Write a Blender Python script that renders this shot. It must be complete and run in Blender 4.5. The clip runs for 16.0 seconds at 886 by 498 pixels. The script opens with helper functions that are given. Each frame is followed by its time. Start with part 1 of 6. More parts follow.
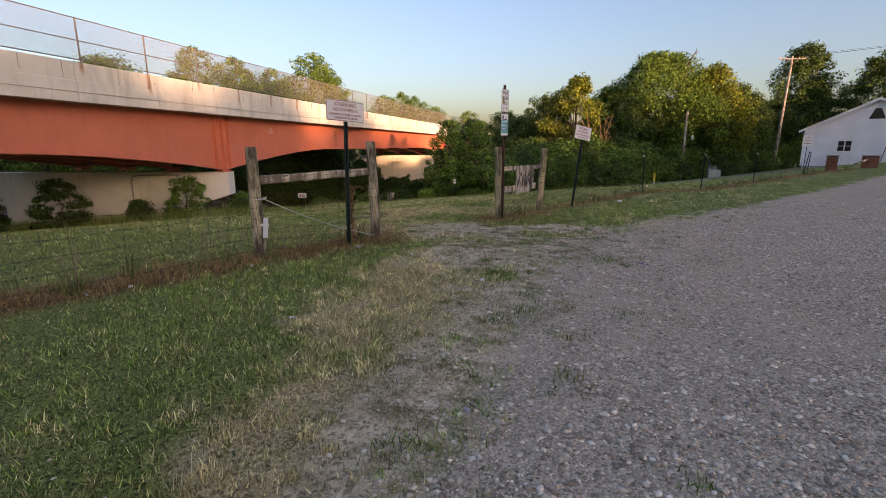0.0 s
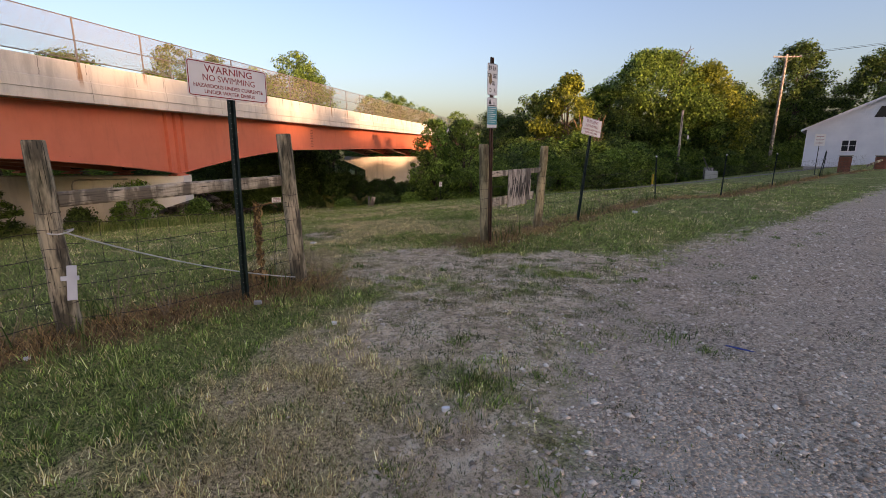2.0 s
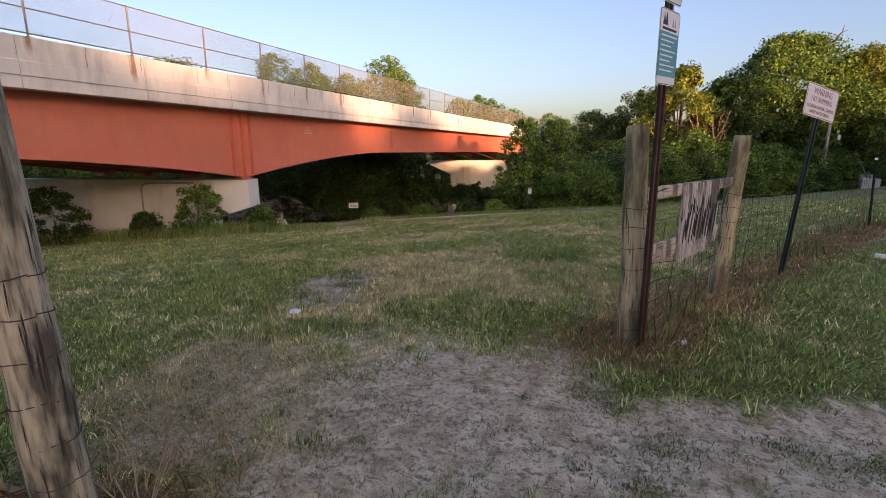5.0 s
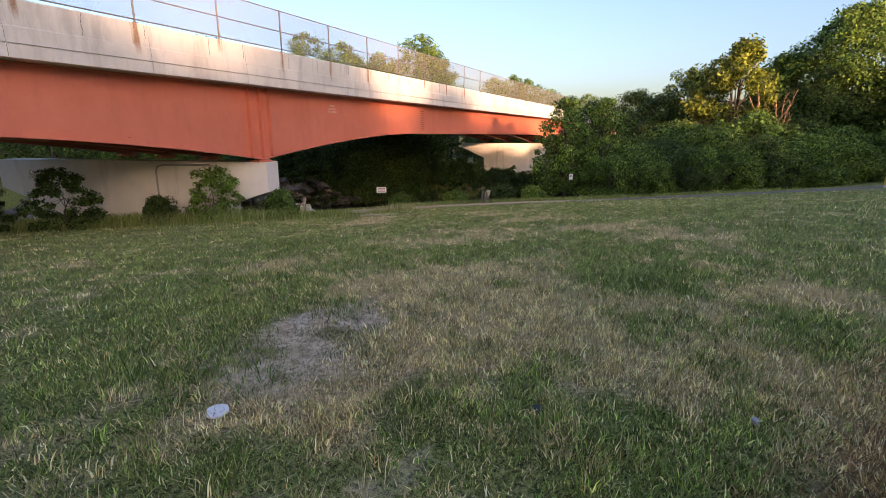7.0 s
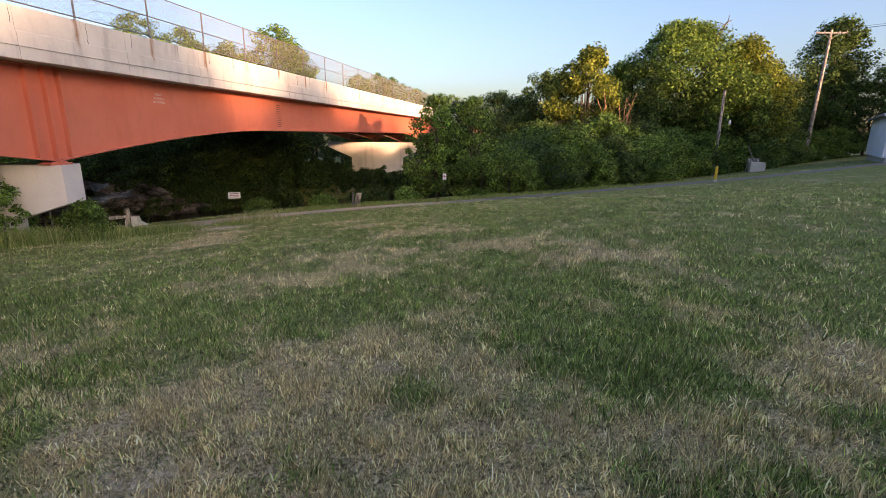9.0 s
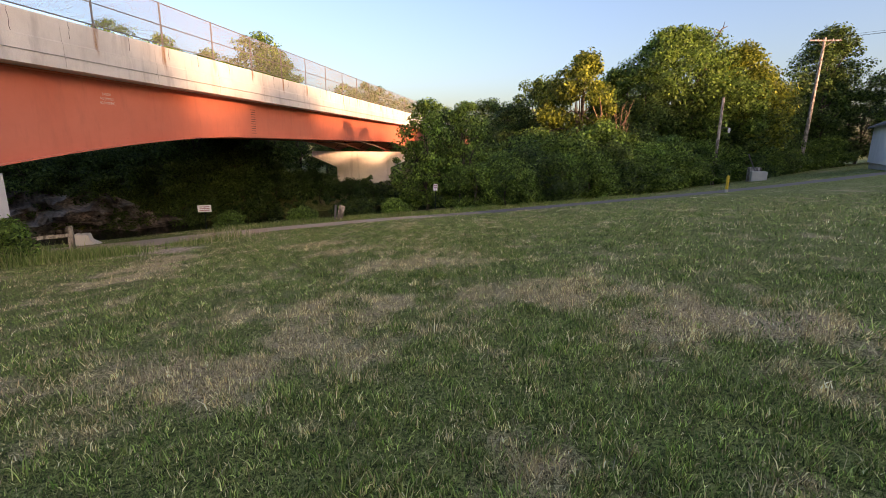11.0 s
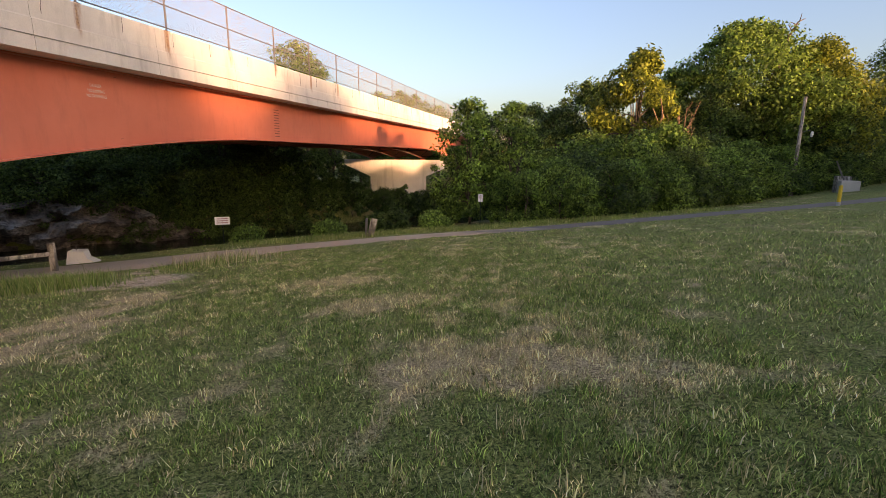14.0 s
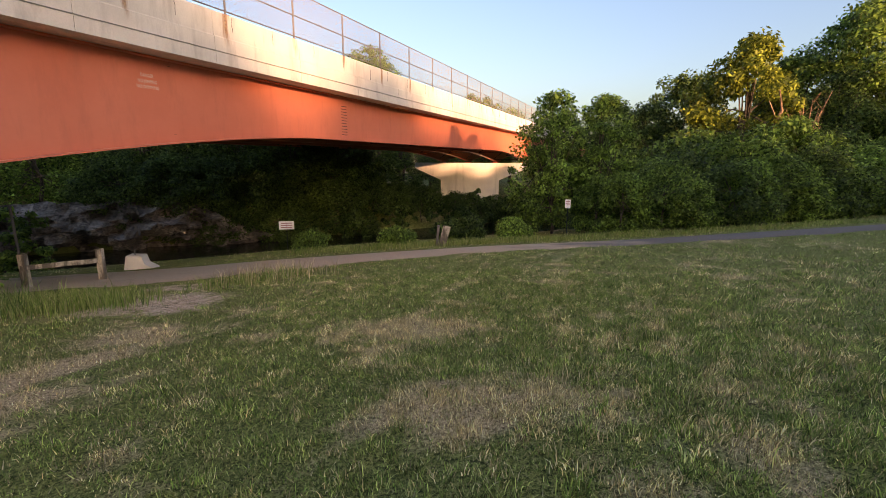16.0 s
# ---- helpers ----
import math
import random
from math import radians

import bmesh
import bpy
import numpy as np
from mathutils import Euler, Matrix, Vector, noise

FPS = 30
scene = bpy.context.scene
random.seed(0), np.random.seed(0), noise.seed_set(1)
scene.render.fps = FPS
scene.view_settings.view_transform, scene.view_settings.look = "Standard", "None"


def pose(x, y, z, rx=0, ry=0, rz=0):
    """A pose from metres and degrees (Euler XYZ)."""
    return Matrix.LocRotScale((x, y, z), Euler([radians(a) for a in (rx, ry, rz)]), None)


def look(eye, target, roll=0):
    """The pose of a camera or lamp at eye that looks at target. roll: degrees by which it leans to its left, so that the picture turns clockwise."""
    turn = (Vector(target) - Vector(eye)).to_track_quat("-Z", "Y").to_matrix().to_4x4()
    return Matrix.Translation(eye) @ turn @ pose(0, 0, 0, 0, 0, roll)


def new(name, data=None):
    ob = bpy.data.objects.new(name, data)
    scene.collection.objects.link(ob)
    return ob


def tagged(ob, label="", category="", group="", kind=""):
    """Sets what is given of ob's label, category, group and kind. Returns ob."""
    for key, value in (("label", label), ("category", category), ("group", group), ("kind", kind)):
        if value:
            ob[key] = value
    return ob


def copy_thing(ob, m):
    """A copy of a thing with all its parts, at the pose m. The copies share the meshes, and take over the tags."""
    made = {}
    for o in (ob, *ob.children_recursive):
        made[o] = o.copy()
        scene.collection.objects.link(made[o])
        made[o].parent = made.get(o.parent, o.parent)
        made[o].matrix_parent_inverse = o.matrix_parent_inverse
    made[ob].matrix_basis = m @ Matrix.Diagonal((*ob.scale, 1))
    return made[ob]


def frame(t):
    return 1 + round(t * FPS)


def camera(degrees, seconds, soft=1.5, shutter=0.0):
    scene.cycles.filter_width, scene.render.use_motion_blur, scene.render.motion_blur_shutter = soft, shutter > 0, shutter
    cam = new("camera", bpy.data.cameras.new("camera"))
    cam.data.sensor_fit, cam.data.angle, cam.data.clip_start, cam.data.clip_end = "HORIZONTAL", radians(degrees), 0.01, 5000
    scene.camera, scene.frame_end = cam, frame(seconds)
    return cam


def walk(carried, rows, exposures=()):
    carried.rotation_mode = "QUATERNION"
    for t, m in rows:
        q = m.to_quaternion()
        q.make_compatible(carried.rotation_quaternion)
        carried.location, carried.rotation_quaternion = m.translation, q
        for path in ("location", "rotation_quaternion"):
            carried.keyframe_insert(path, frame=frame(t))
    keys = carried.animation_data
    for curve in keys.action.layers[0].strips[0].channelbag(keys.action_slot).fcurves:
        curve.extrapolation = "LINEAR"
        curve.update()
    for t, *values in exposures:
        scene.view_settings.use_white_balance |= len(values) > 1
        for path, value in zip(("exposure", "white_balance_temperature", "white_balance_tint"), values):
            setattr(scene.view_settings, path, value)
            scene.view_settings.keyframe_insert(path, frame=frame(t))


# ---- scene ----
cam = camera(86.8, 16.0, soft=0.55)
PATH = [
    (0, (0.207, -0.068, 1.568), (-0.276, 1.824, 1.137), 0.2),
    (0.5, (0.115, 0.690, 1.553), (-0.340, 2.587, 1.114), 0.2),
    (1, (-0.026, 1.427, 1.525), (-0.478, 3.326, 1.092), 0.2),
    (1.5, (-0.053, 2.183, 1.506), (-0.491, 4.087, 1.078), 0.2),
    (2, (-0.138, 2.931, 1.494), (-0.580, 4.835, 1.068), 0.1),
    (2.5, (-0.192, 3.679, 1.450), (-0.668, 5.578, 1.042), 0.1),
    (3, (-0.360, 4.403, 1.454), (-0.908, 6.287, 1.067), 0.1),
    (3.5, (-0.565, 5.072, 1.467), (-1.204, 6.929, 1.089), 0),
    (3.7, (-0.653, 5.362, 1.463), (-1.301, 7.210, 1.056), 0.2),
    (4, (-0.762, 5.778, 1.446), (-1.452, 7.613, 1.049), 0),
    (4.5, (-0.966, 6.416, 1.389), (-1.720, 8.226, 0.995), 0),
    (5, (-1.172, 7.078, 1.358), (-1.961, 8.870, 0.948), -0),
    (5.2, (-1.270, 7.310, 1.327), (-2.093, 9.085, 0.911), 0.1),
    (7.3, (-2.373, 9.468, 1.255), (-3.271, 11.188, 0.770), 0.2),
    (7.5, (-2.488, 9.689, 1.269), (-3.314, 11.445, 0.784), 0.3),
    (8, (-2.778, 10.234, 1.226), (-3.454, 12.054, 0.743), 0.5),
    (8.5, (-2.950, 10.817, 1.162), (-3.475, 12.687, 0.686), 0.7),
    (9, (-3.196, 11.416, 1.148), (-3.592, 13.318, 0.672), 0.7),
    (9.2, (-3.289, 11.642, 1.133), (-3.644, 13.552, 0.656), 0.9),
    (11.3, (-4.135, 14.378, 0.933), (-4.486, 16.299, 0.503), 0.6),
    (11.5, (-4.268, 14.599, 0.926), (-4.639, 16.517, 0.496), 0.6),
    (12, (-4.493, 15.260, 0.849), (-4.893, 17.170, 0.412), 0.5),
    (12.5, (-4.783, 15.913, 0.750), (-5.220, 17.820, 0.333), 0.4),
    (13, (-4.971, 16.592, 0.715), (-5.417, 18.500, 0.315), 0.4),
    (13.5, (-5.239, 17.259, 0.690), (-5.687, 19.167, 0.291), 0.5),
    (14, (-5.487, 17.884, 0.623), (-5.970, 19.784, 0.228), 0.5),
    (14.5, (-5.790, 18.569, 0.586), (-6.348, 20.447, 0.184), 0.4),
    (15, (-6.188, 19.238, 0.559), (-6.845, 21.086, 0.168), 0.3),
    (15.5, (-6.524, 19.931, 0.448), (-7.229, 21.763, 0.067), 0.1),
    (16, (-6.874, 20.609, 0.357), (-7.627, 22.423, -0.020), 0.3),
]
walk(cam, [(t, look(eye, target, roll)) for t, eye, target, roll in PATH], [(0.0, 1.66, 7850, 34), (5.0, 1.72, 7400, 39), (7.5, 1.96, 6950, 34), (12.0, 1.88, 7800, 35), (16.0, 1.88, 8100, 33)])

# ---- sky and sun: low evening sun behind and to one side of the walk ----
SUN_AZ, SUN_EL = 128.0, 6.0          # degrees clockwise from +y, degrees above the horizon
world = bpy.data.worlds.new("sky")
scene.world = world
world.use_nodes = True
wn = world.node_tree.nodes
sky = wn.new("ShaderNodeTexSky")
sky.sky_type, sky.sun_disc = "NISHITA", False
sky.sun_elevation, sky.sun_rotation = radians(SUN_EL), radians(SUN_AZ)
sky.air_density, sky.dust_density, sky.ozone_density = 1.0, 2.8, 2.7
wn["Background"].inputs["Strength"].default_value = 0.15
world.node_tree.links.new(sky.outputs[0], wn["Background"].inputs["Color"])
sun_to = Vector((math.sin(radians(SUN_AZ)) * math.cos(radians(SUN_EL)), math.cos(radians(SUN_AZ)) * math.cos(radians(SUN_EL)), math.sin(radians(SUN_EL))))
sun = new("sun", bpy.data.lights.new("sun", "SUN"))
sun.data.energy, sun.data.angle, sun.data.color = 3.6, radians(2.4), (1.0, 0.68, 0.40)
sun.matrix_world = look(sun_to * 100, (0, 0, 0))


# ---- small builders ----
class Build:
    """Vertices and faces of one mesh."""

    def __init__(self):
        self.v, self.f = [], []

    def add(self, verts, faces, m=None):
        n = len(self.v)
        self.v += [tuple(m @ Vector(p)) for p in verts] if m is not None else [tuple(p) for p in verts]
        self.f += [tuple(i + n for i in f) for f in faces]
        return self

    def box(self, lo, hi, m=None, bevel=0.0):
        (a, b, c), (d, e, f) = lo, hi
        if bevel <= 0:
            vs = [(a, b, c), (d, b, c), (d, e, c), (a, e, c), (a, b, f), (d, b, f), (d, e, f), (a, e, f)]
            return self.add(vs, [(3, 2, 1, 0), (4, 5, 6, 7), (0, 1, 5, 4), (1, 2, 6, 5), (2, 3, 7, 6), (3, 0, 4, 7)], m)
        bm = bmesh.new()
        bmesh.ops.create_cube(bm, size=1, matrix=Matrix.LocRotScale(((a + d) / 2, (b + e) / 2, (c + f) / 2), None, (d - a, e - b, f - c)))
        bmesh.ops.bevel(bm, geom=bm.edges[:], offset=bevel, segments=2, affect="EDGES", profile=0.5)
        bm.verts.index_update()
        self.add([v.co for v in bm.verts], [[v.index for v in f.verts] for f in bm.faces], m)
        bm.free()
        return self

    def tube(self, points, radii, sides=8, cap=True):
        pts = [Vector(p) for p in points]
        if not hasattr(radii, "__len__"):
            radii = [radii] * len(pts)
        rings = []
        side = None
        for i, p in enumerate(pts):
            d = (pts[min(i + 1, len(pts) - 1)] - pts[max(i - 1, 0)]).normalized()
            if side is None:
                side = d.orthogonal().normalized()
            side = (side - d * side.dot(d)).normalized()
            up = d.cross(side)
            rings.append([p + radii[i] * (math.cos(2 * math.pi * k / sides) * side + math.sin(2 * math.pi * k / sides) * up) for k in range(sides)])
        vs = [q for r in rings for q in r]
        fs = []
        for i in range(len(pts) - 1):
            for k in range(sides):
                a, b = i * sides + k, i * sides + (k + 1) % sides
                fs.append((a, b, b + sides, a + sides))
        if cap:
            fs += [tuple(range(sides))[::-1], tuple(range((len(pts) - 1) * sides, len(pts) * sides))]
        return self.add(vs, fs)

    def prism(self, outline, depth, m=None):
        """An outline in x, y, thickened along z from 0 to depth."""
        n = len(outline)
        vs = [(x, y, 0) for x, y in outline] + [(x, y, depth) for x, y in outline]
        fs = [tuple(range(n))[::-1], tuple(range(n, 2 * n))] + [(i, (i + 1) % n, n + (i + 1) % n, n + i) for i in range(n)]
        return self.add(vs, fs, m)

    def mesh(self, name, material, smooth=False):
        me = bpy.data.meshes.new(name)
        me.from_pydata(self.v, [], self.f)
        me.validate()
        me.materials.append(material)
        if smooth:
            me.shade_smooth()
            me.set_sharp_from_angle(angle=radians(40))
        me.update()
        return me


def part(name, build, material, parent=None, label="", smooth=False):
    """One mesh object, under a thing or a part; its vertices are given in the parent's own axes."""
    ob = new(name, build.mesh(name, material, smooth) if isinstance(build, Build) else build)
    if parent is not None:
        ob.parent = parent
    if label:
        ob["label"] = label
    return ob


def thing(name, m, label, category, group="", kind=""):
    ob = new(name)
    ob.matrix_basis = m
    ob.empty_display_size = 0.2
    return tagged(ob, label, category, group, kind)


def arrays(name, verts, faces, material, attrs=None):
    """A mesh from numpy arrays; faces are all of one size."""
    me = bpy.data.meshes.new(name)
    k = faces.shape[1]
    me.vertices.add(len(verts))
    me.vertices.foreach_set("co", verts.astype(np.float32).ravel())
    me.loops.add(faces.size)
    me.loops.foreach_set("vertex_index", faces.astype(np.int32).ravel())
    me.polygons.add(len(faces))
    me.polygons.foreach_set("loop_start", np.arange(0, faces.size, k, dtype=np.int32))
    for key, vals in (attrs or {}).items():
        me.attributes.new(key, "FLOAT", "POINT").data.foreach_set("value", vals.astype(np.float32).ravel())
    me.materials.append(material)
    me.update(calc_edges=True)
    return me


# ---- materials ----
class Mat:
    """A node material; n() adds a node and links or sets its inputs."""

    def __init__(self, name):
        self.m = bpy.data.materials.new(name)
        self.m.use_nodes = True
        self.t = self.m.node_tree
        self.t.nodes.clear()
        self.out = self.t.nodes.new("ShaderNodeOutputMaterial")
        self.pos = self.n("ShaderNodeNewGeometry").outputs["Position"]
        self.obj = self.n("ShaderNodeTexCoord").outputs["Object"]

    def n(self, kind, ins=None, **props):
        node = self.t.nodes.new(kind)
        for k, v in props.items():
            if k == "operation":
                node.operation = v
            elif k == "blend":
                node.blend_type = v
            elif k == "feature":
                node.feature = v
            elif k == "attribute_name":
                node.attribute_name = v
            elif k == "data_type":
                node.data_type = v
        for k, v in (ins or {}).items():
            if isinstance(v, bpy.types.NodeSocket):
                self.t.links.new(v, node.inputs[k])
            else:
                node.inputs[k].default_value = v
        return node

    def noise(self, scale, detail=4, rough=0.55, vec=None, stretch=None):
        v = vec or self.pos
        if stretch:
            v = self.n("ShaderNodeVectorMath", {0: v, 1: stretch}, operation="MULTIPLY").outputs[0]
        return self.n("ShaderNodeTexNoise", {"Vector": v, "Scale": scale, "Detail": detail, "Roughness": rough}).outputs["Fac"]

    def voronoi(self, scale, feature="F1", vec=None):
        return self.n("ShaderNodeTexVoronoi", {"Vector": vec or self.pos, "Scale": scale}, feature=feature)

    def ramp(self, fac, stops):
        node = self.n("ShaderNodeValToRGB", {"Fac": fac})
        els = node.color_ramp.elements
        while len(els) < len(stops):
            els.new(0.5)
        for e, (p, c) in zip(els, stops):
            e.position = p
            e.color = (*c, 1) if hasattr(c, "__len__") else (c, c, c, 1)
        return node.outputs["Color"]

    def mix(self, fac, a, b, blend="MIX"):
        fix = lambda c: c if isinstance(c, bpy.types.NodeSocket) else (*c, 1)
        return self.n("ShaderNodeMixRGB", {"Fac": fac, "Color1": fix(a), "Color2": fix(b)}, blend=blend).outputs[0]

    def math(self, op, a, b=0.0):
        return self.n("ShaderNodeMath", {0: a, 1: b}, operation=op).outputs[0]

    def attr(self, name):
        return self.n("ShaderNodeAttribute", attribute_name=name).outputs["Fac"]

    def random(self):
        return self.n("ShaderNodeNewGeometry").outputs["Random Per Island"]

    def done(self, color, rough=0.8, metal=0.0, bump=None, strength=0.3, dist=0.01, spec=0.3, thin=0.0, alpha=None):
        ins = {"Base Color": color if isinstance(color, bpy.types.NodeSocket) else (*color, 1), "Roughness": rough, "Metallic": metal, "Specular IOR Level": spec}
        if bump is not None:
            ins["Normal"] = self.n("ShaderNodeBump", {"Height": bump, "Strength": strength, "Distance": dist}).outputs[0]
        bsdf = self.n("ShaderNodeBsdfPrincipled", ins).outputs[0]
        if thin:
            tr = self.n("ShaderNodeBsdfTranslucent", {"Color": ins["Base Color"]}).outputs[0]
            bsdf = self.n("ShaderNodeMixShader", {0: thin, 1: bsdf, 2: tr}).outputs[0]
        if alpha is not None:
            hole = self.n("ShaderNodeBsdfTransparent").outputs[0]
            bsdf = self.n("ShaderNodeMixShader", {0: alpha, 1: hole, 2: bsdf}).outputs[0]
        self.t.links.new(bsdf, self.out.inputs["Surface"])
        return self.m


def mat_plain(name, color, rough=0.6, metal=0.0, grain=30.0, vary=0.25, bump=0.15):
    m = Mat(name)
    a = m.noise(grain, 5, vec=m.obj)
    b = m.noise(grain * 0.12, 4, vec=m.obj)
    c = m.mix(m.ramp(b, [(0.35, 0.0), (0.65, 1.0)]), tuple(x * (1 - vary) for x in color), tuple(min(1, x * (1 + vary * 0.6)) for x in color))
    c = m.mix(0.35, c, m.ramp(a, [(0.3, tuple(x * (1 - vary) for x in color)), (0.7, color)]))
    return m.done(c, rough, metal, a, bump, 0.004)


def mat_leaf(name, dark, light, thin=0.45):
    m = Mat(name)
    c = m.ramp(m.random(), [(0.0, tuple(x * 0.5 for x in dark)), (0.68, light), (1.0, tuple(min(1, x * 1.9) for x in light))])
    c = m.mix(m.ramp(m.noise(0.35, 3), [(0.35, 0.0), (0.7, 0.6)]), c, tuple(x * 0.75 for x in dark))
    return m.done(c, 0.55, thin=thin, spec=0.25)


def mat_wood(name, light, dark, scale=1.0, green=0.0, along="z"):
    m = Mat(name)
    grain = m.noise(9 * scale, 6, 0.65, m.obj, (6, 6, 0.5) if along == "z" else (0.5, 6, 6))
    crack = m.noise(16 * scale, 3, 0.5, m.obj, (5, 5, 0.22) if along == "z" else (0.22, 5, 5))
    c = m.ramp(grain, [(0.28, dark), (0.5, light), (0.75, tuple(x * 1.2 for x in light))])
    c = m.mix(m.ramp(crack, [(0.36, 1.0), (0.43, 0.0)]), c, tuple(x * 0.22 for x in dark))
    stain = m.ramp(m.noise(2.2, 4, 0.6, m.obj, (2.5, 2.5, 0.7)), [(0.44, 0.0), (0.56, 0.85)])
    c = m.mix(stain, c, tuple(x * 0.4 for x in dark))
    if green:
        c = m.mix(m.ramp(m.noise(1.7, 3, 0.5, m.obj), [(0.4, 0.0), (0.7, green)]), c, (0.12, 0.13, 0.05))
    return m.done(c, 0.85, bump=m.mix(0.5, grain, crack), strength=0.6, dist=0.012)


def mat_concrete(name, color):
    m = Mat(name)
    big, fine = m.noise(0.7, 5, 0.6), m.noise(25, 5, 0.6)
    c = m.mix(m.ramp(big, [(0.3, 0.0), (0.7, 1.0)]), tuple(x * 0.82 for x in color), color)
    c = m.mix(m.ramp(fine, [(0.3, 0.25), (0.6, 0.0)]), c, tuple(x * 0.6 for x in color))
    streak = m.ramp(m.noise(1.6, 5, 0.65, None, (1.0, 1.0, 0.10)), [(0.54, 0.0), (0.68, 0.55)])
    c = m.mix(streak, c, tuple(x * 0.62 for x in color))
    return m.done(c, 0.85, bump=fine, strength=0.25, dist=0.01)


def mat_parapet():
    """Pale concrete with rust running down from each fence post."""
    m = Mat("parapet_concrete")
    color = (0.76, 0.73, 0.66)
    big, fine = m.noise(0.7, 5, 0.6), m.noise(25, 5, 0.6)
    c = m.mix(m.ramp(big, [(0.3, 0.0), (0.7, 1.0)]), tuple(x * 0.80 for x in color), color)
    c = m.mix(m.ramp(fine, [(0.3, 0.25), (0.6, 0.0)]), c, tuple(x * 0.6 for x in color))
    grime = m.ramp(m.noise(1.3, 6, 0.7, None, (1.0, 1.0, 0.22)), [(0.50, 0.0), (0.66, 0.65)])
    c = m.mix(grime, c, tuple(x * 0.55 for x in color))
    xyz = m.n("ShaderNodeSeparateXYZ", {0: m.obj})
    k = m.math("ADD", m.math("DIVIDE", m.math("SUBTRACT", xyz.outputs["Y"], 7.44), 3.32), 100.5)
    away = m.math("MULTIPLY", m.math("ABSOLUTE", m.math("SUBTRACT", m.math("FRACT", k), 0.5)), 3.32)
    chance = m.n("ShaderNodeTexWhiteNoise", {"Vector": m.n("ShaderNodeCombineXYZ", {0: m.math("FLOOR", k)}).outputs[0]}).outputs["Value"]
    wobble = m.math("MULTIPLY", m.math("SUBTRACT", m.noise(7, 4, 0.6, None, (1, 1, 0.12)), 0.5), 0.55)
    run = m.ramp(m.math("ADD", away, wobble), [(0.02, 1.0), (0.15, 0.0)])
    depth = m.math("SUBTRACT", TOP + 1.62, xyz.outputs["Z"])
    reach = m.n("ShaderNodeMapRange", {0: m.math("SUBTRACT", depth, m.math("MULTIPLY", chance, 1.15)), 1: -0.35, 2: 0.1, 3: 1.0, 4: 0.0}).outputs[0]
    amount = m.math("MULTIPLY", m.math("MULTIPLY", run, reach), 0.85)
    c = m.mix(amount, c, m.ramp(m.noise(18, 3), [(0.35, (0.20, 0.085, 0.03)), (0.65, (0.42, 0.23, 0.10))]))
    return m.done(c, 0.85, bump=fine, strength=0.25, dist=0.01)


def mat_ground():
    m = Mat("ground_cover")
    gravel, dirt, dry, litter = m.attr("gravel"), m.attr("dirt"), m.attr("dry"), m.attr("litter")
    n1, n2, n3 = m.noise(1.1, 5, 0.6), m.noise(7.0, 5, 0.65), m.mix(0.5, m.noise(130, 4, 0.65), m.noise(38, 4, 0.62))
    edge = m.math("SUBTRACT", m.math("ADD", m.math("MULTIPLY", n1, 0.7), m.math("MULTIPLY", n2, 0.6)), 0.65)
    sharp = lambda a, gain: m.n("ShaderNodeClamp", {0: m.math("ADD", m.math("MULTIPLY", m.math("SUBTRACT", m.math("ADD", a, edge), 0.5), gain), 0.5)}).outputs[0]
    green = m.ramp(n3, [(0.40, (0.024, 0.028, 0.009)), (0.48, (0.125, 0.150, 0.036)), (0.58, (0.36, 0.38, 0.12))])
    straw = m.ramp(n3, [(0.40, (0.08, 0.054, 0.025)), (0.48, (0.38, 0.285, 0.150)), (0.58, (0.84, 0.66, 0.40))])
    c = m.mix(sharp(dry, 2.6), green, straw)
    soil = m.ramp(n2, [(0.3, (0.36, 0.250, 0.155)), (0.5, (0.73, 0.560, 0.370)), (0.66, (0.95, 0.80, 0.58))])
    soil = m.mix(m.ramp(n3, [(0.38, 0.6), (0.48, 0.0)]), soil, (0.15, 0.095, 0.06))
    soil = m.mix(m.ramp(m.noise(24, 5, 0.65), [(0.42, 0.75), (0.46, 0.0)]), soil, (0.18, 0.14, 0.080))
    speck = m.noise(150, 3, 0.6)
    soil = m.mix(m.ramp(speck, [(0.36, 0.5), (0.44, 0.0)]), soil, (0.15, 0.10, 0.06))
    soil = m.mix(m.ramp(speck, [(0.56, 0.0), (0.64, 0.7)]), soil, (0.90, 0.74, 0.56))
    c = m.mix(sharp(dirt, 3.5), c, soil)
    v1, v2 = m.voronoi(48), m.voronoi(110)
    stone = m.ramp(v1.outputs["Color"], [(0.1, (0.12, 0.09, 0.066)), (0.5, (0.64, 0.50, 0.365)), (0.95, (0.98, 0.83, 0.65))])
    stone = m.mix(0.45, stone, m.ramp(v2.outputs["Color"], [(0.1, (0.12, 0.09, 0.065)), (0.9, (0.88, 0.70, 0.52))]))
    stone = m.mix(m.ramp(n1, [(0.42, 0.0), (0.62, 0.45)]), stone, (0.68, 0.535, 0.395))
    gm = sharp(gravel, 4.0)
    c = m.mix(gm, c, stone)
    trash = m.ramp(n2, [(0.3, (0.070, 0.038, 0.018)), (0.55, (0.23, 0.130, 0.058)), (0.75, (0.44, 0.29, 0.14))])
    c = m.mix(sharp(litter, 3.0), c, trash)
    h = m.mix(gm, m.math("MULTIPLY", n3, 0.9), m.math("SUBTRACT", 1.0, v1.outputs["Distance"]))
    return m.done(c, 0.95, bump=h, strength=1.0, dist=0.03, spec=0.15)


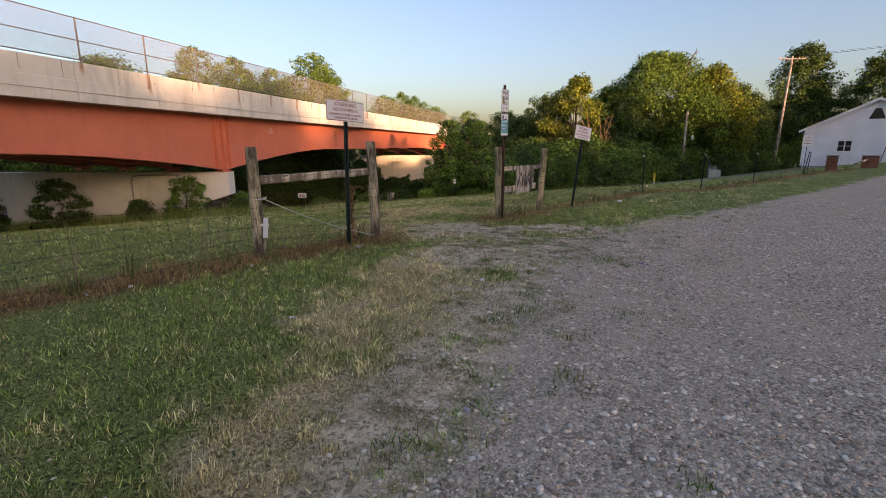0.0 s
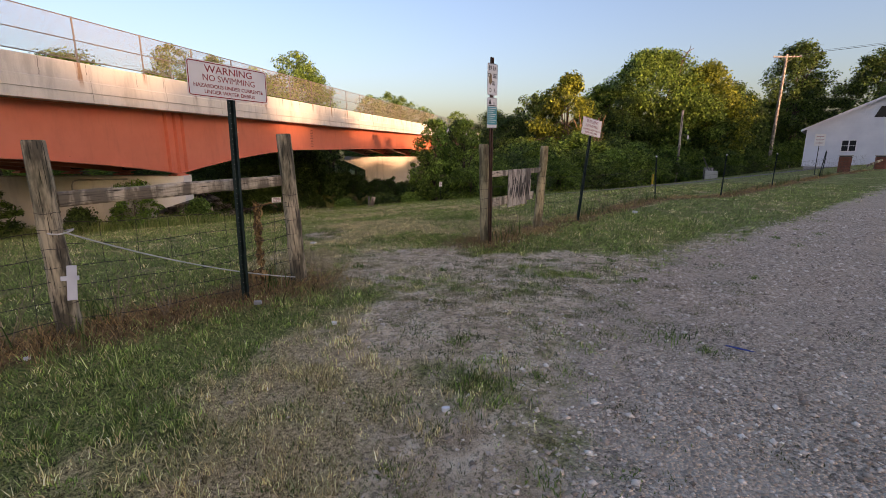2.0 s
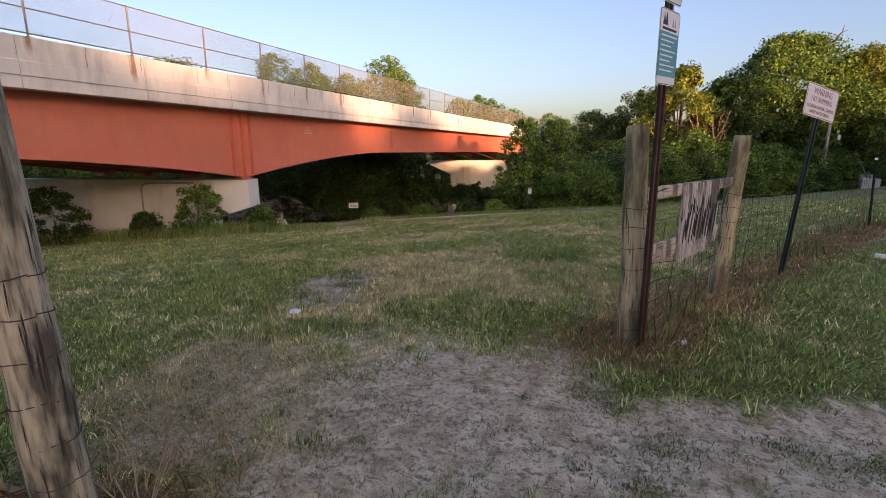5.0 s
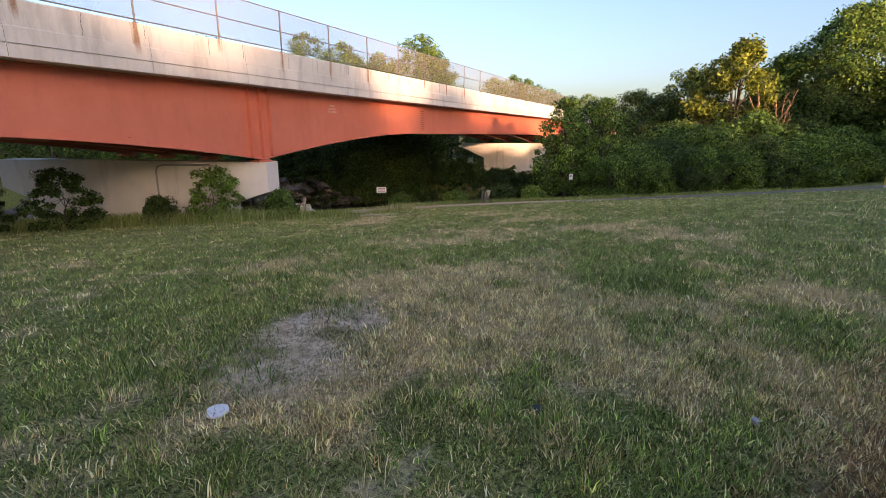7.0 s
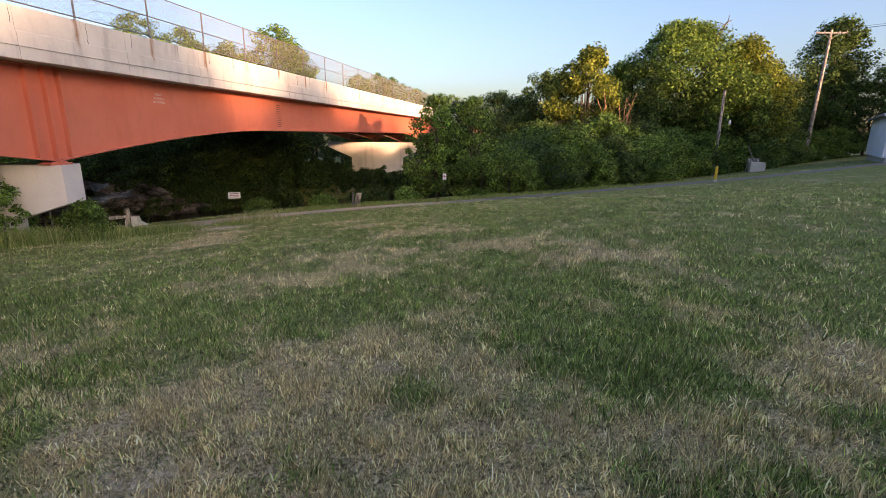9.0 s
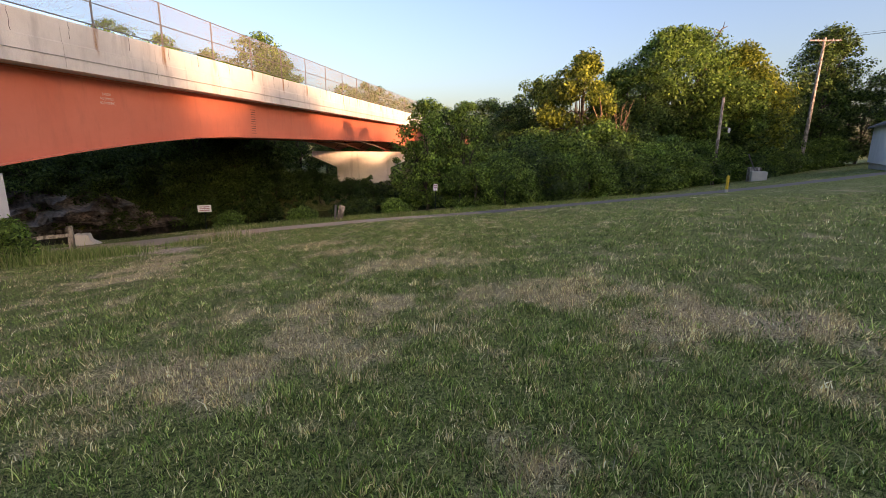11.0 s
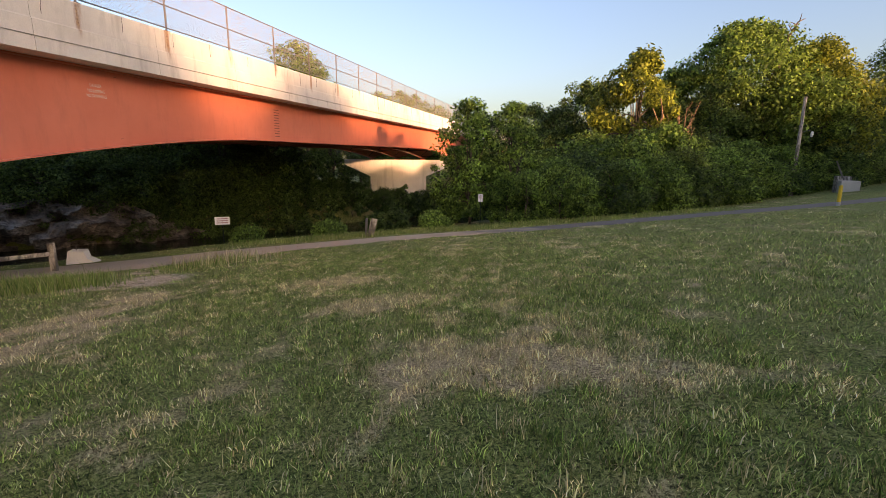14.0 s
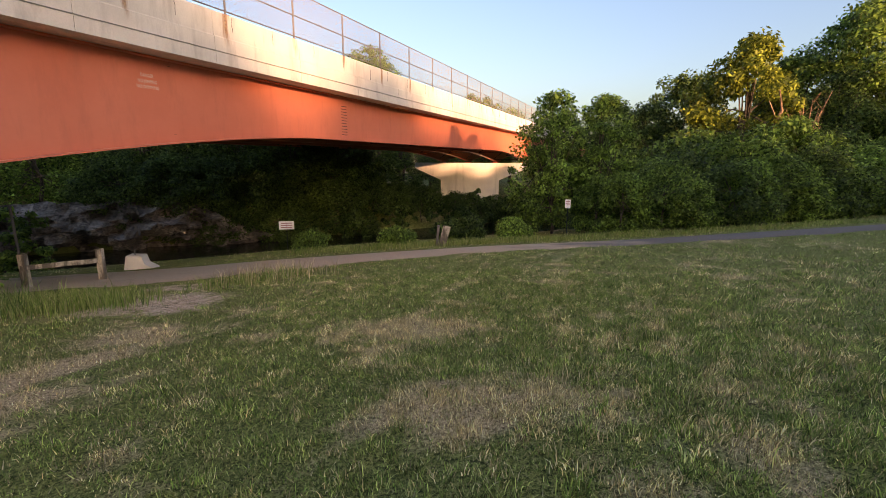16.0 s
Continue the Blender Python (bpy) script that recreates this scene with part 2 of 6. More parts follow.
def mat_blade():
    m = Mat("grass_blade")
    r = m.random()
    g = m.ramp(r, [(0.0, (0.070, 0.150, 0.028)), (0.55, (0.225, 0.350, 0.068)), (1.0, (0.46, 0.56, 0.16))])
    s = m.ramp(r, [(0.0, (0.34, 0.245, 0.11)), (0.55, (0.76, 0.61, 0.31)), (1.0, (0.94, 0.82, 0.52))])
    c = m.mix(1.0, m.mix(m.attr("dry"), g, s), m.attr("tone"), "MULTIPLY")
    return m.done(c, 0.7, thin=0.3, spec=0.2)


def mat_paint_red():
    m = Mat("girder_paint")
    a, b = m.noise(0.5, 5, 0.6), m.noise(3.0, 5, 0.65, None, (1, 1, 0.25))
    c = m.mix(m.ramp(a, [(0.3, 0.0), (0.7, 1.0)]), (0.60, 0.170, 0.098), (0.67, 0.210, 0.128))
    c = m.mix(m.ramp(b, [(0.5, 0.0), (0.75, 0.35)]), c, (0.44, 0.13, 0.08))
    return m.done(c, 0.5, bump=m.noise(6, 3), strength=0.08, dist=0.02, spec=0.35)


def mat_chain():
    m = Mat("chain_link")
    x = m.n("ShaderNodeSeparateXYZ", {0: m.obj})
    u = m.math("MULTIPLY", m.math("ADD", x.outputs["Y"], x.outputs["Z"]), 30.0)
    v = m.math("MULTIPLY", m.math("SUBTRACT", x.outputs["Y"], x.outputs["Z"]), 30.0)
    wire = lambda a: m.math("LESS_THAN", m.math("FRACT", a), 0.21)
    return m.done((0.22, 0.19, 0.155), 0.6, 0.2, alpha=m.math("MAXIMUM", wire(u), wire(v)))


def mat_rock():
    m = Mat("bluff_rock")
    a, b = m.noise(0.6, 6, 0.65), m.noise(4, 6, 0.7, None, (1, 1, 2.2))
    c = m.ramp(a, [(0.3, (0.05, 0.045, 0.037)), (0.5, (0.21, 0.18, 0.145)), (0.7, (0.52, 0.46, 0.38))])
    c = m.mix(m.ramp(b, [(0.35, 0.8), (0.55, 0.0)]), c, (0.035, 0.033, 0.03))
    return m.done(c, 0.9, bump=b, strength=0.9, dist=0.12)


def mat_path():
    m = Mat("path_asphalt")
    a, b = m.noise(0.35, 5, 0.6), m.noise(30, 5, 0.6)
    x = m.n("ShaderNodeSeparateXYZ", {0: m.pos}).outputs["X"]
    worn = m.n("ShaderNodeMapRange", {0: m.math("ADD", x, m.math("MULTIPLY", m.math("SUBTRACT", a, 0.5), 9.0)), 1: -9.5, 2: -6.5}).outputs[0]
    c = m.mix(worn, m.ramp(b, [(0.3, (0.44, 0.325, 0.21)), (0.7, (0.63, 0.48, 0.325))]), m.ramp(b, [(0.3, (0.13, 0.11, 0.09)), (0.7, (0.24, 0.205, 0.17))]))
    c = m.mix(m.ramp(a, [(0.52, 0.0), (0.68, 0.5)]), c, (0.16, 0.14, 0.11))
    return m.done(c, 0.92, bump=b, strength=0.4, dist=0.01)


def mat_water():
    m = Mat("river_water")
    return m.done((0.012, 0.014, 0.010), 0.08, bump=m.noise(1.6, 4, 0.6, None, (1, 2, 1)), strength=0.25, dist=0.15, spec=0.5)


def mat_siding():
    m = Mat("house_siding")
    a = m.noise(0.8, 4)
    return m.done(m.mix(m.ramp(a, [(0.3, 0.0), (0.7, 1.0)]), (0.60, 0.64, 0.70), (0.72, 0.75, 0.80)), 0.55)


GROUND, BLADE, RED, CHAIN, ROCK, ASPHALT, WATER, SIDING = mat_ground(), mat_blade(), mat_paint_red(), mat_chain(), mat_rock(), mat_path(), mat_water(), mat_siding()
TOP = 3.20                                # underside of the parapet above the bridge's origin
CONCRETE = mat_parapet()
PIER = mat_concrete("pier_concrete", (0.86, 0.81, 0.72))
VAULT = mat_concrete("vault_concrete", (0.62, 0.56, 0.47))
BLOCK = mat_concrete("block_concrete", (0.42, 0.41, 0.39))
DARKSTEEL = mat_plain("dark_brown_steel", (0.12, 0.05, 0.035), 0.6)
SEAM = mat_plain("dark_seam", (0.07, 0.065, 0.06), 0.9)
GALV = mat_plain("galvanised_steel", (0.19, 0.175, 0.16), 0.5, 0.5, 40)
POST_GREY = mat_wood("weathered_post", (0.52, 0.43, 0.29), (0.09, 0.078, 0.062), 1.0, 0.35)
POST_PALE = mat_wood("treated_post", (0.56, 0.44, 0.25), (0.29, 0.215, 0.12), 1.0, 0.4)
RAIL = mat_wood("weathered_rail", (0.55, 0.47, 0.35), (0.24, 0.195, 0.14), 1.3, 0.0, "x")
BOARD = mat_wood("grey_board", (0.52, 0.46, 0.385), (0.22, 0.185, 0.15), 1.3)
POLEWOOD = mat_wood("pole_wood", (0.46, 0.41, 0.36), (0.25, 0.21, 0.175), 0.5)
GREENSTEEL = mat_plain("green_signpost", (0.018, 0.034, 0.030), 0.45, 0.2, 60, 0.4)
RUSTSTEEL = mat_plain("rusty_signpost", (0.095, 0.048, 0.030), 0.8, 0.2, 50, 0.5)
SIGNWHITE = mat_plain("sign_white", (0.80, 0.785, 0.76), 0.4, 0, 12, 0.10, 0.03)
SIGNBACK = mat_plain("sign_back", (0.35, 0.36, 0.37), 0.4, 0.6)
SIGNRED = mat_plain("sign_red", (0.33, 0.035, 0.035), 0.5, 0, 60, 0.3)
SIGNPINK = mat_plain("sign_faded_red", (0.42, 0.17, 0.17), 0.5, 0, 60, 0.3)
SIGNTEAL = mat_plain("sign_teal", (0.05, 0.34, 0.37), 0.45, 0, 20, 0.15)
SIGNINK = mat_plain("sign_ink", (0.05, 0.055, 0.05), 0.6, 0, 60, 0.5)
STAIN = mat_plain("sign_stain", (0.36, 0.26, 0.14), 0.8, 0, 30, 0.4)
STENCIL = mat_plain("stencil_white", (0.72, 0.66, 0.60), 0.6, 0, 20, 0.2)
WIRE = mat_plain("fence_wire", (0.085, 0.07, 0.055), 0.7, 0.5, 60)
ROPE = mat_plain("white_rope", (0.62, 0.62, 0.58), 0.8, 0, 120)
BLUE = mat_plain("blue_plastic", (0.03, 0.06, 0.30), 0.5)
YELLOW = mat_plain("bollard_yellow", (0.62, 0.42, 0.03), 0.55, 0, 12)
WINDOWDARK = mat_plain("window_glass", (0.02, 0.024, 0.03), 0.1, 0, 3, 0.2, 0.0)
TRIM = mat_plain("white_trim", (0.72, 0.73, 0.76), 0.5, 0, 20, 0.1)
ROOF = mat_plain("roof_shingle", (0.16, 0.16, 0.165), 0.85, 0, 6)
BRICKRED = mat_plain("brick_red", (0.28, 0.11, 0.07), 0.9, 0, 12, 0.4)
BARK = mat_wood("bark", (0.16, 0.125, 0.09), (0.06, 0.045, 0.035), 0.5)
DEADWOOD = mat_wood("dead_wood", (0.42, 0.26, 0.15), (0.20, 0.12, 0.07), 0.5)
LEAF_MID = mat_leaf("leaf_mid", (0.036, 0.082, 0.016), (0.195, 0.31, 0.055))
# yellower leaves, with warm low sunlight put into the colour
LEAF_SUNLIT = mat_leaf("leaf_sunlit", (0.060, 0.100, 0.014), (0.24, 0.28, 0.036))
# darker leaves, with the shade of wood and bridge put into the colour
LEAF_SHADED = mat_leaf("leaf_shaded", (0.022, 0.050, 0.014), (0.125, 0.205, 0.045))
LEAF_FRESH = mat_leaf("leaf_fresh", (0.044, 0.098, 0.020), (0.225, 0.38, 0.066))
DRYSTEM = mat_plain("dry_stem", (0.36, 0.27, 0.17), 0.8, 0, 40)
STRAW = mat_leaf("dry_stalk", (0.14, 0.075, 0.030), (0.52, 0.33, 0.135), 0.15)

# ---- the lie of the land ----
def soft(x, w):
    return w * np.logaddexp(0, np.asarray(x, float) / w)


def step(x, a, b):
    t = np.clip((np.asarray(x, float) - a) / (b - a), 0, 1)
    return t * t * (3 - 2 * t)


def land(x, y):
    """Height of the ground: a bank falling to a river, a bluff beyond it."""
    x, y = np.asarray(x, float), np.asarray(y, float)
    p = np.clip(-0.76 * x + 0.65 * y, -80, 400)
    r = 0.65 * x + 0.76 * y
    z = -0.01 * p - 0.125 * soft(np.minimum(p, 46) - 11.5, 2.5) + 0.035 * np.minimum(soft(x - 12, 3), 60)
    z = z - 0.4 * step(p, 45, 47)
    z = z - 1.6 * step(p, 45.2, 48.5)
    z = z + 0.085 * step(r, 9.5, 14) * (1 - step(r, 20, 27)) * step(p, 9, 15)
    high = 1 - step(r, 22, 40)
    z = z + step(p, 55.5, 58) * (1.3 + 2.6 * high) + step(p, 60, 85) * (1.0 + 3.5 * high)
    return z


def land_z(x, y):
    return float(land(x, y))


def lot_edge(y):
    return -1.3 + 0.08 * y + 0.66 * soft(y - 7.0, 0.7)


FENCE = [(-13.0, -10.6), (-4.1, 5.95), (-3.1, 7.9), (-1.25, 10.85), (-0.42, 12.88), (3.3, 20.2), (5.7, 21.4), (9.5, 27.0), (15.2, 35.0), (20.0, 40.0)]
BARE = [(-2.1, 9.3, 1.7, 1.5), (-0.9, 7.0, 1.2, 1.4), (-0.45, 4.7, 0.6, 1.3), (-0.75, 2.6, 0.35, 1.2), (-4.8, 12.1, 0.6, 1.0), (-4.5, 11.3, 0.5, 0.6), (-4.05, 9.4, 0.4, 0.6), (0.3, 9.6, 1.4, 0.9), (-0.6, 0.8, 0.4, 1.3), (-3.4, 8.9, 0.7, 0.7), (0.5, 8.1, 1.1, 0.9), (-0.1, 7.4, 1.0, 0.9), (-17.0, 28.6, 1.3, 0.8), (-15.8, 26.6, 2.0, 1.3), (-0.8, 8.6, 0.9, 0.8), (-0.80, 9.68, 0.6, 0.6)]
WORN = [(-3.8, 9.1, 0.6, 0.8), (-1.5, 4.6, 0.75, 1.7), (-1.35, 2.2, 0.5, 1.4), (-3.7, 13.2, 1.0, 1.1), (-5.1, 13.5, 0.5, 0.6), (-1.8, 12.3, 1.0, 0.7), (-2.1, 13.5, 0.6, 0.45), (-1.1, 14.6, 0.7, 0.5), (-7.2, 13.8, 0.5, 0.8), (-4.2, 14.2, 0.9, 0.8), (-2.6, 12.8, 1.2, 0.6), (-4.0, 11.2, 0.6, 0.7), (-5.8, 18.3, 0.9, 1.2), (-5.8, 21.6, 1.0, 0.8), (-3.9, 19.0, 0.8, 0.6), (-11.5, 21.6, 0.5, 1.2), (-12.6, 23.3, 0.4, 1.5), (-7.7, 23.4, 0.8, 0.6), (-13.3, 24.4, 0.7, 0.9), (-2.2, 18.2, 0.8, 0.5), (-6.4, 16.9, 0.7, 0.6), (-9.3, 25.4, 0.8, 0.8)]


def blobs(x, y, spots):
    out = np.zeros(np.shape(x))
    for a, b, sx, sy in spots:
        out = np.maximum(out, np.exp(-((x - a) / sx) ** 2 - ((y - b) / sy) ** 2))
    return out


def fence_distance(x, y):
    d = np.full(np.shape(x), 1e9)
    for (ax, ay), (bx, by) in zip(FENCE, FENCE[1:]):
        if (ax, ay) == (-3.1, 7.9):
            continue                                    # the open gateway
        k = np.clip(((x - ax) * (bx - ax) + (y - ay) * (by - ay)) / ((bx - ax) ** 2 + (by - ay) ** 2), 0, 1)
        d = np.minimum(d, np.hypot(x - ax - k * (bx - ax), y - ay - k * (by - ay)))
    return d


def wave(x, y, s, seed):
    a = np.random.RandomState(seed).rand(14, 3)
    out = 0
    for k, (u, v, w) in enumerate(a):
        f = 1 + 2.6 * (k / 13) ** 2
        bend = 1.3 * np.sin(0.41 * s * (math.sin(9 * u) * x - math.cos(9 * u) * y) + 9 * v)
        out = out + np.sin(s * f * (math.cos(6.28 * u) * x + math.sin(6.28 * u) * y) * (0.6 + v) + 6.28 * w + bend) / f ** 0.7
    return out / 4.2


def cover(x, y):
    """Shares of gravel, bare soil, dry grass and dead weeds at a place."""
    d = x - lot_edge(y) - 0.65 * (1 - step(y, 5.5, 9))
    gravel = step(d, -0.9, 1.1) * step(d, -0.9, 0.3)
    dirt = np.maximum(blobs(x, y, BARE) * 1.0, 0.62 * np.exp(-((d + 0.1) / 0.7) ** 2) * (1 - step(y, 11, 17))) + 0.13 * wave(x, y, 2.6, 8)
    dry = np.clip(0.22 + 0.11 * wave(x, y, 0.9, 3) + 0.18 * wave(x, y, 2.9, 4) + 0.24 * wave(x, y, 6.3, 12) + 0.12 * wave(x, y, 15.0, 13) + 0.85 * blobs(x, y, WORN) * (0.85 + 0.45 * wave(x, y, 2.2, 5)), 0, 1)
    dry = dry * (1 - 0.5 * step(-1.9 - x, 0, 1.2) * (1 - step(y, 7.5, 10)))
    litter = np.exp(-(fence_distance(x, y) / 0.55) ** 2)
    litter = litter * step(y, -12, -8)
    return gravel, dirt, dry, litter


def spread(lo, hi, a, b, n, far):
    """Grid lines, close together between a and b and wider away from them."""
    out = (np.geomspace(1, 1 + far, 26) - 1)[1:]
    return np.concatenate([lo - out[::-1], np.linspace(lo, a, 40)[:-1], np.linspace(a, b, n), np.linspace(b, hi, 40)[1:], hi + out])


def build_ground():
    gx, gy = spread(-70, 60, -13, 10, 150, 2400), spread(-30, 120, -3, 33, 210, 2400)
    X, Y = np.meshgrid(gx, gy)
    Z = land(X, Y) + 0.02 * wave(X, Y, 1.7, 1) + 0.012 * wave(X, Y, 4.3, 2)
    w, h = len(gx), len(gy)
    i = np.arange((h - 1) * (w - 1))
    a = (i // (w - 1)) * w + i % (w - 1)
    faces = np.stack([a, a + 1, a + w + 1, a + w], 1)
    gravel, dirt, dry, litter = cover(X, Y)
    me = arrays("ground", np.stack([X, Y, Z], -1).reshape(-1, 3), faces, GROUND, {"gravel": gravel, "dirt": dirt, "dry": dry, "litter": litter})
    me.shade_smooth()
    tagged(new("ground", me), "mown lawn with dry patches, bare soil and gravel lot", "ground", kind="structure")


build_ground()

TRAIL = [(-60, 14), (-40, 22.5), (-30, 26.4), (-24, 29.4), (-18.8, 32.3), (-15.2, 35.4), (-11.5, 37.8), (-7, 39.9), (-2.5, 42.1), (2.5, 44.7), (9, 48.0), (22, 54.6), (40, 64), (70, 82)]


def build_trail():
    b = Build()
    pts = []
    for (ax, ay), (bx, by) in zip(TRAIL, TRAIL[1:]):
        for k in range(8):
            pts.append(Vector((ax + (bx - ax) * k / 8, ay + (by - ay) * k / 8)))
    for _ in range(6):
        pts = [pts[0]] + [(p + 2 * q + r) / 4 for p, q, r in zip(pts, pts[1:], pts[2:])] + [pts[-1]]
    n = 7
    for i, p in enumerate(pts):
        d = (pts[min(i + 1, len(pts) - 1)] - pts[max(i - 1, 0)]).normalized()
        half = 1.55 + 1.4 * float(step(-p.x, 11, 21))
        for k in range(n):
            o = half * (2 * k / (n - 1) - 1) + (0.10 * math.sin(i * 1.7) + 0.07 * math.sin(i * 0.63 + 1) if k in (0, n - 1) else 0)
            x, y = p.x - d.y * o, p.y + d.x * o
            b.v.append((x, y, land_z(x, y) + (-0.03 if k in (0, n - 1) else 0.045)))
    for i in range(len(pts) - 1):
        for k in range(n - 1):
            a = i * n + k
            b.f.append((a, a + n, a + n + 1, a + 1))
    ob = part("path", b, ASPHALT, smooth=True)
    tagged(ob, "paved trail, worn tan to grey, crossing the lawn", "path", kind="structure")


build_trail()
water = Build().add([(-120, -60, -5.75), (30, -60, -5.75), (60, 150, -5.75), (-120, 150, -5.75)], [(0, 1, 2, 3)])
tagged(part("water", water, WATER), "dark slow river water in shade under the bridge", "water", kind="structure")

# ---- the bridge, in its own axes: +y along it, x = 0 at the outer face of the near parapet ----
BRIDGE = pose(-19.55, 25.45, 0.10)
SKEW = math.atan2(0.37, 0.93)
bridge = thing("bridge", BRIDGE, "orange-red steel girder road bridge with pale concrete parapets", "bridge")
Y0, Y1, WIDE = -70.0, 150.0, 13.6
PIERS = (0.0, 55.0)
GX, GS = -1.05, 3.75                      # first girder and their spacing


def girder_bottom(y):
    d = min(abs(y - p) for p in PIERS)
    k = max(0.0, 1 - d / 13.5)
    return 1.18 - 1.22 * k ** 1.75


def strip(b, xs, y0, y1, prof):
    """A closed profile in x, z swept along y."""
    n = len(prof)
    b.add([(x, y0, z) for x, z in prof] + [(x, y1, z) for x, z in prof],
          [tuple(range(n)), tuple(range(2 * n - 1, n - 1, -1))] + [((i + 1) % n, i, n + i, n + (i + 1) % n) for i in range(n)])


def build_bridge():
    b = Build()
    strip(b, 0, Y0, Y1, [(-WIDE + 0.3, TOP + 0.02), (-0.3, TOP + 0.02), (-0.3, TOP + 0.30), (-WIDE + 0.3, TOP + 0.30)])
    part("deck", b, CONCRETE, bridge)
    # near parapet: slab edge with a groove, set-back wall above
    joint = [Y0] + [k * 4.1 - 1.3 for k in range(-14, 34)] + [Y1]
    for a, c in zip(joint, joint[1:]):
        b = Build()
        strip(b, 0, a + 0.006, c - 0.006, [(-0.42, TOP), (0.0, TOP), (0.0, TOP + 0.36), (-0.10, TOP + 0.365), (-0.10, TOP + 0.40), (-0.016, TOP + 0.405), (-0.016, TOP + 0.83), (-0.05, TOP + 0.87), (-0.055, TOP + 1.57), (-0.07, TOP + 1.60), (-0.30, TOP + 1.60), (-0.42, TOP + 0.35)])
        part("parapet", b, CONCRETE, bridge, "pale stained concrete parapet")
    b = Build()
    strip(b, 0, Y0, Y1, [(-WIDE, TOP), (-WIDE + 0.4, TOP), (-WIDE + 0.4, TOP + 1.5), (-WIDE, TOP + 1.5)])
    part("parapet", b, CONCRETE, bridge)
    # shrinkage cracks on the parapet face
    rnd = random.Random(5)
    for k in range(40):
        y = -14 + k * 2.15 + rnd.uniform(-0.3, 0.3)
        z0 = TOP + 0.87 + rnd.uniform(0.0, 0.25)
        pts = [(-0.044, y + rnd.uniform(-0.02, 0.02), z0 + (TOP + 1.56 - z0) * q / 5) for q in range(6)]
        part("crack", Build().tube(pts, 0.006, 4), SEAM, bridge)
    for k in range(4):
        x = GX - k * GS
        g = Build()
        ys = np.linspace(Y0, Y1, 180)
        ys = np.unique(np.concatenate([ys, np.linspace(-14, 14, 57), np.linspace(41, 69, 50)]))
        for t, flange in ((0.012, False), (0.24, True)):
            if not flange:
                vs = [q for y in ys for q in ((x + t, y, girder_bottom(y)), (x + t, y, TOP), (x - t, y, girder_bottom(y)), (x - t, y, TOP))]
                fs = []
                for i in range(len(ys) - 1):
                    a = 4 * i
                    fs += [(a, a + 4, a + 5, a + 1), (a + 3, a + 7, a + 6, a + 2)]
                g.add(vs, fs)
            else:
                vs = [q for y in ys for q in ((x + t, y, girder_bottom(y)), (x + t, y, girder_bottom(y) - 0.045), (x - t, y, girder_bottom(y) - 0.045), (x - t, y, girder_bottom(y)))]
                fs = []
                for i in range(len(ys) - 1):
                    a = 4 * i
                    for j in range(4):
                        fs.append((a + j, a + (j + 1) % 4, a + 4 + (j + 1) % 4, a + 4 + j))
                g.add(vs, fs)
        g.box((x - 0.2, Y0, TOP - 0.04), (x + 0.2, Y1, TOP))
        girder = part("girder", g, RED, bridge, "orange-red painted haunched steel girder")
        if k == 0:
            for p in PIERS:
                for dy in (-0.63, 0.0, 0.55) if p == 0 else (-0.3, 0.3):
                    s = Build().box((x + 0.012, p + dy - 0.016, girder_bottom(p + dy)), (x + 0.22, p + dy + 0.016, TOP - 0.04))
                    part("stiffener", s, RED, girder)
            s = Build()
            for q in range(11):
                s.box((x + 0.012, 15.15, 1.40 + q * 0.135), (x + 0.02, 15.6, 1.43 + q * 0.135))
            part("gauge_marks", s, DARKSTEEL, girder, "faded painted water gauge marks")
        for p in PIERS:
            s = Build().box((x - 0.3, p - 0.42, -0.2), (x + 0.3, p + 0.42, -0.13)).box((x - 0.22, p - 0.3, -0.13), (x + 0.22, p + 0.3, girder_bottom(p) - 0.045))
            part("bearing", s, RED, bridge)
    # cross frames between the girders, in a darker brown than the girder paint
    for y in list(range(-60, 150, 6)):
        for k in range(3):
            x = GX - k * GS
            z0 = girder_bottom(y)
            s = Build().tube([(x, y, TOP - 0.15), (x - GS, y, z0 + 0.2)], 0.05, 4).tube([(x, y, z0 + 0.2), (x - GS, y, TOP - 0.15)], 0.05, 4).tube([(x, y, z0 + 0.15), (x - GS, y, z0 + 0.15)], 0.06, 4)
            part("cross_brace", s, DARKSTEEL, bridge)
    # hammerhead piers, skewed to the road
    for p, low in zip(PIERS, (-6.5, -8.0)):
        out = [(-0.25, -0.2), (14.0, -0.2), (14.0, -0.85), (10.7, -2.35), (10.7, low), (3.3, low), (3.3, -2.35), (-0.25, -0.85)]
        if p == 0:
            out = [(-0.25, -0.2), (14.0, -0.2), (14.0, -1.6), (12.6, -2.15), (12.6, low), (1.9, low), (1.9, -2.3), (-0.25, -1.6)]
        m = pose(-1.05, p + 0.3, 0, 0, 0, math.degrees(SKEW) + 180) @ Matrix(((1, 0, 0, 0), (0, 0, 1, -0.6), (0, 1, 0, 0), (0, 0, 0, 1)))
        s = Build().prism(out, 1.2, m)
        pier = part("pier", s, PIER, bridge, "pale concrete hammerhead pier")
        if p == 0:
            m2 = pose(-1.05, p + 0.3, 0, 0, 0, math.degrees(SKEW) + 180)
            pipe = [(2.6, 0.66, -0.36), (5.0, 0.66, -0.38), (5.3, 0.66, -0.45), (5.4, 0.66, -0.7), (5.42, 0.66, -2.3)]
            part("drain_pipe", Build().tube([m2 @ Vector(q) for q in pipe], 0.04, 8), BLOCK, pier)
    # fence on the parapet
    posts = [7.54 + 3.32 * k for k in range(-16, 30)]
    z0, z1 = TOP + 1.60, TOP + 3.36
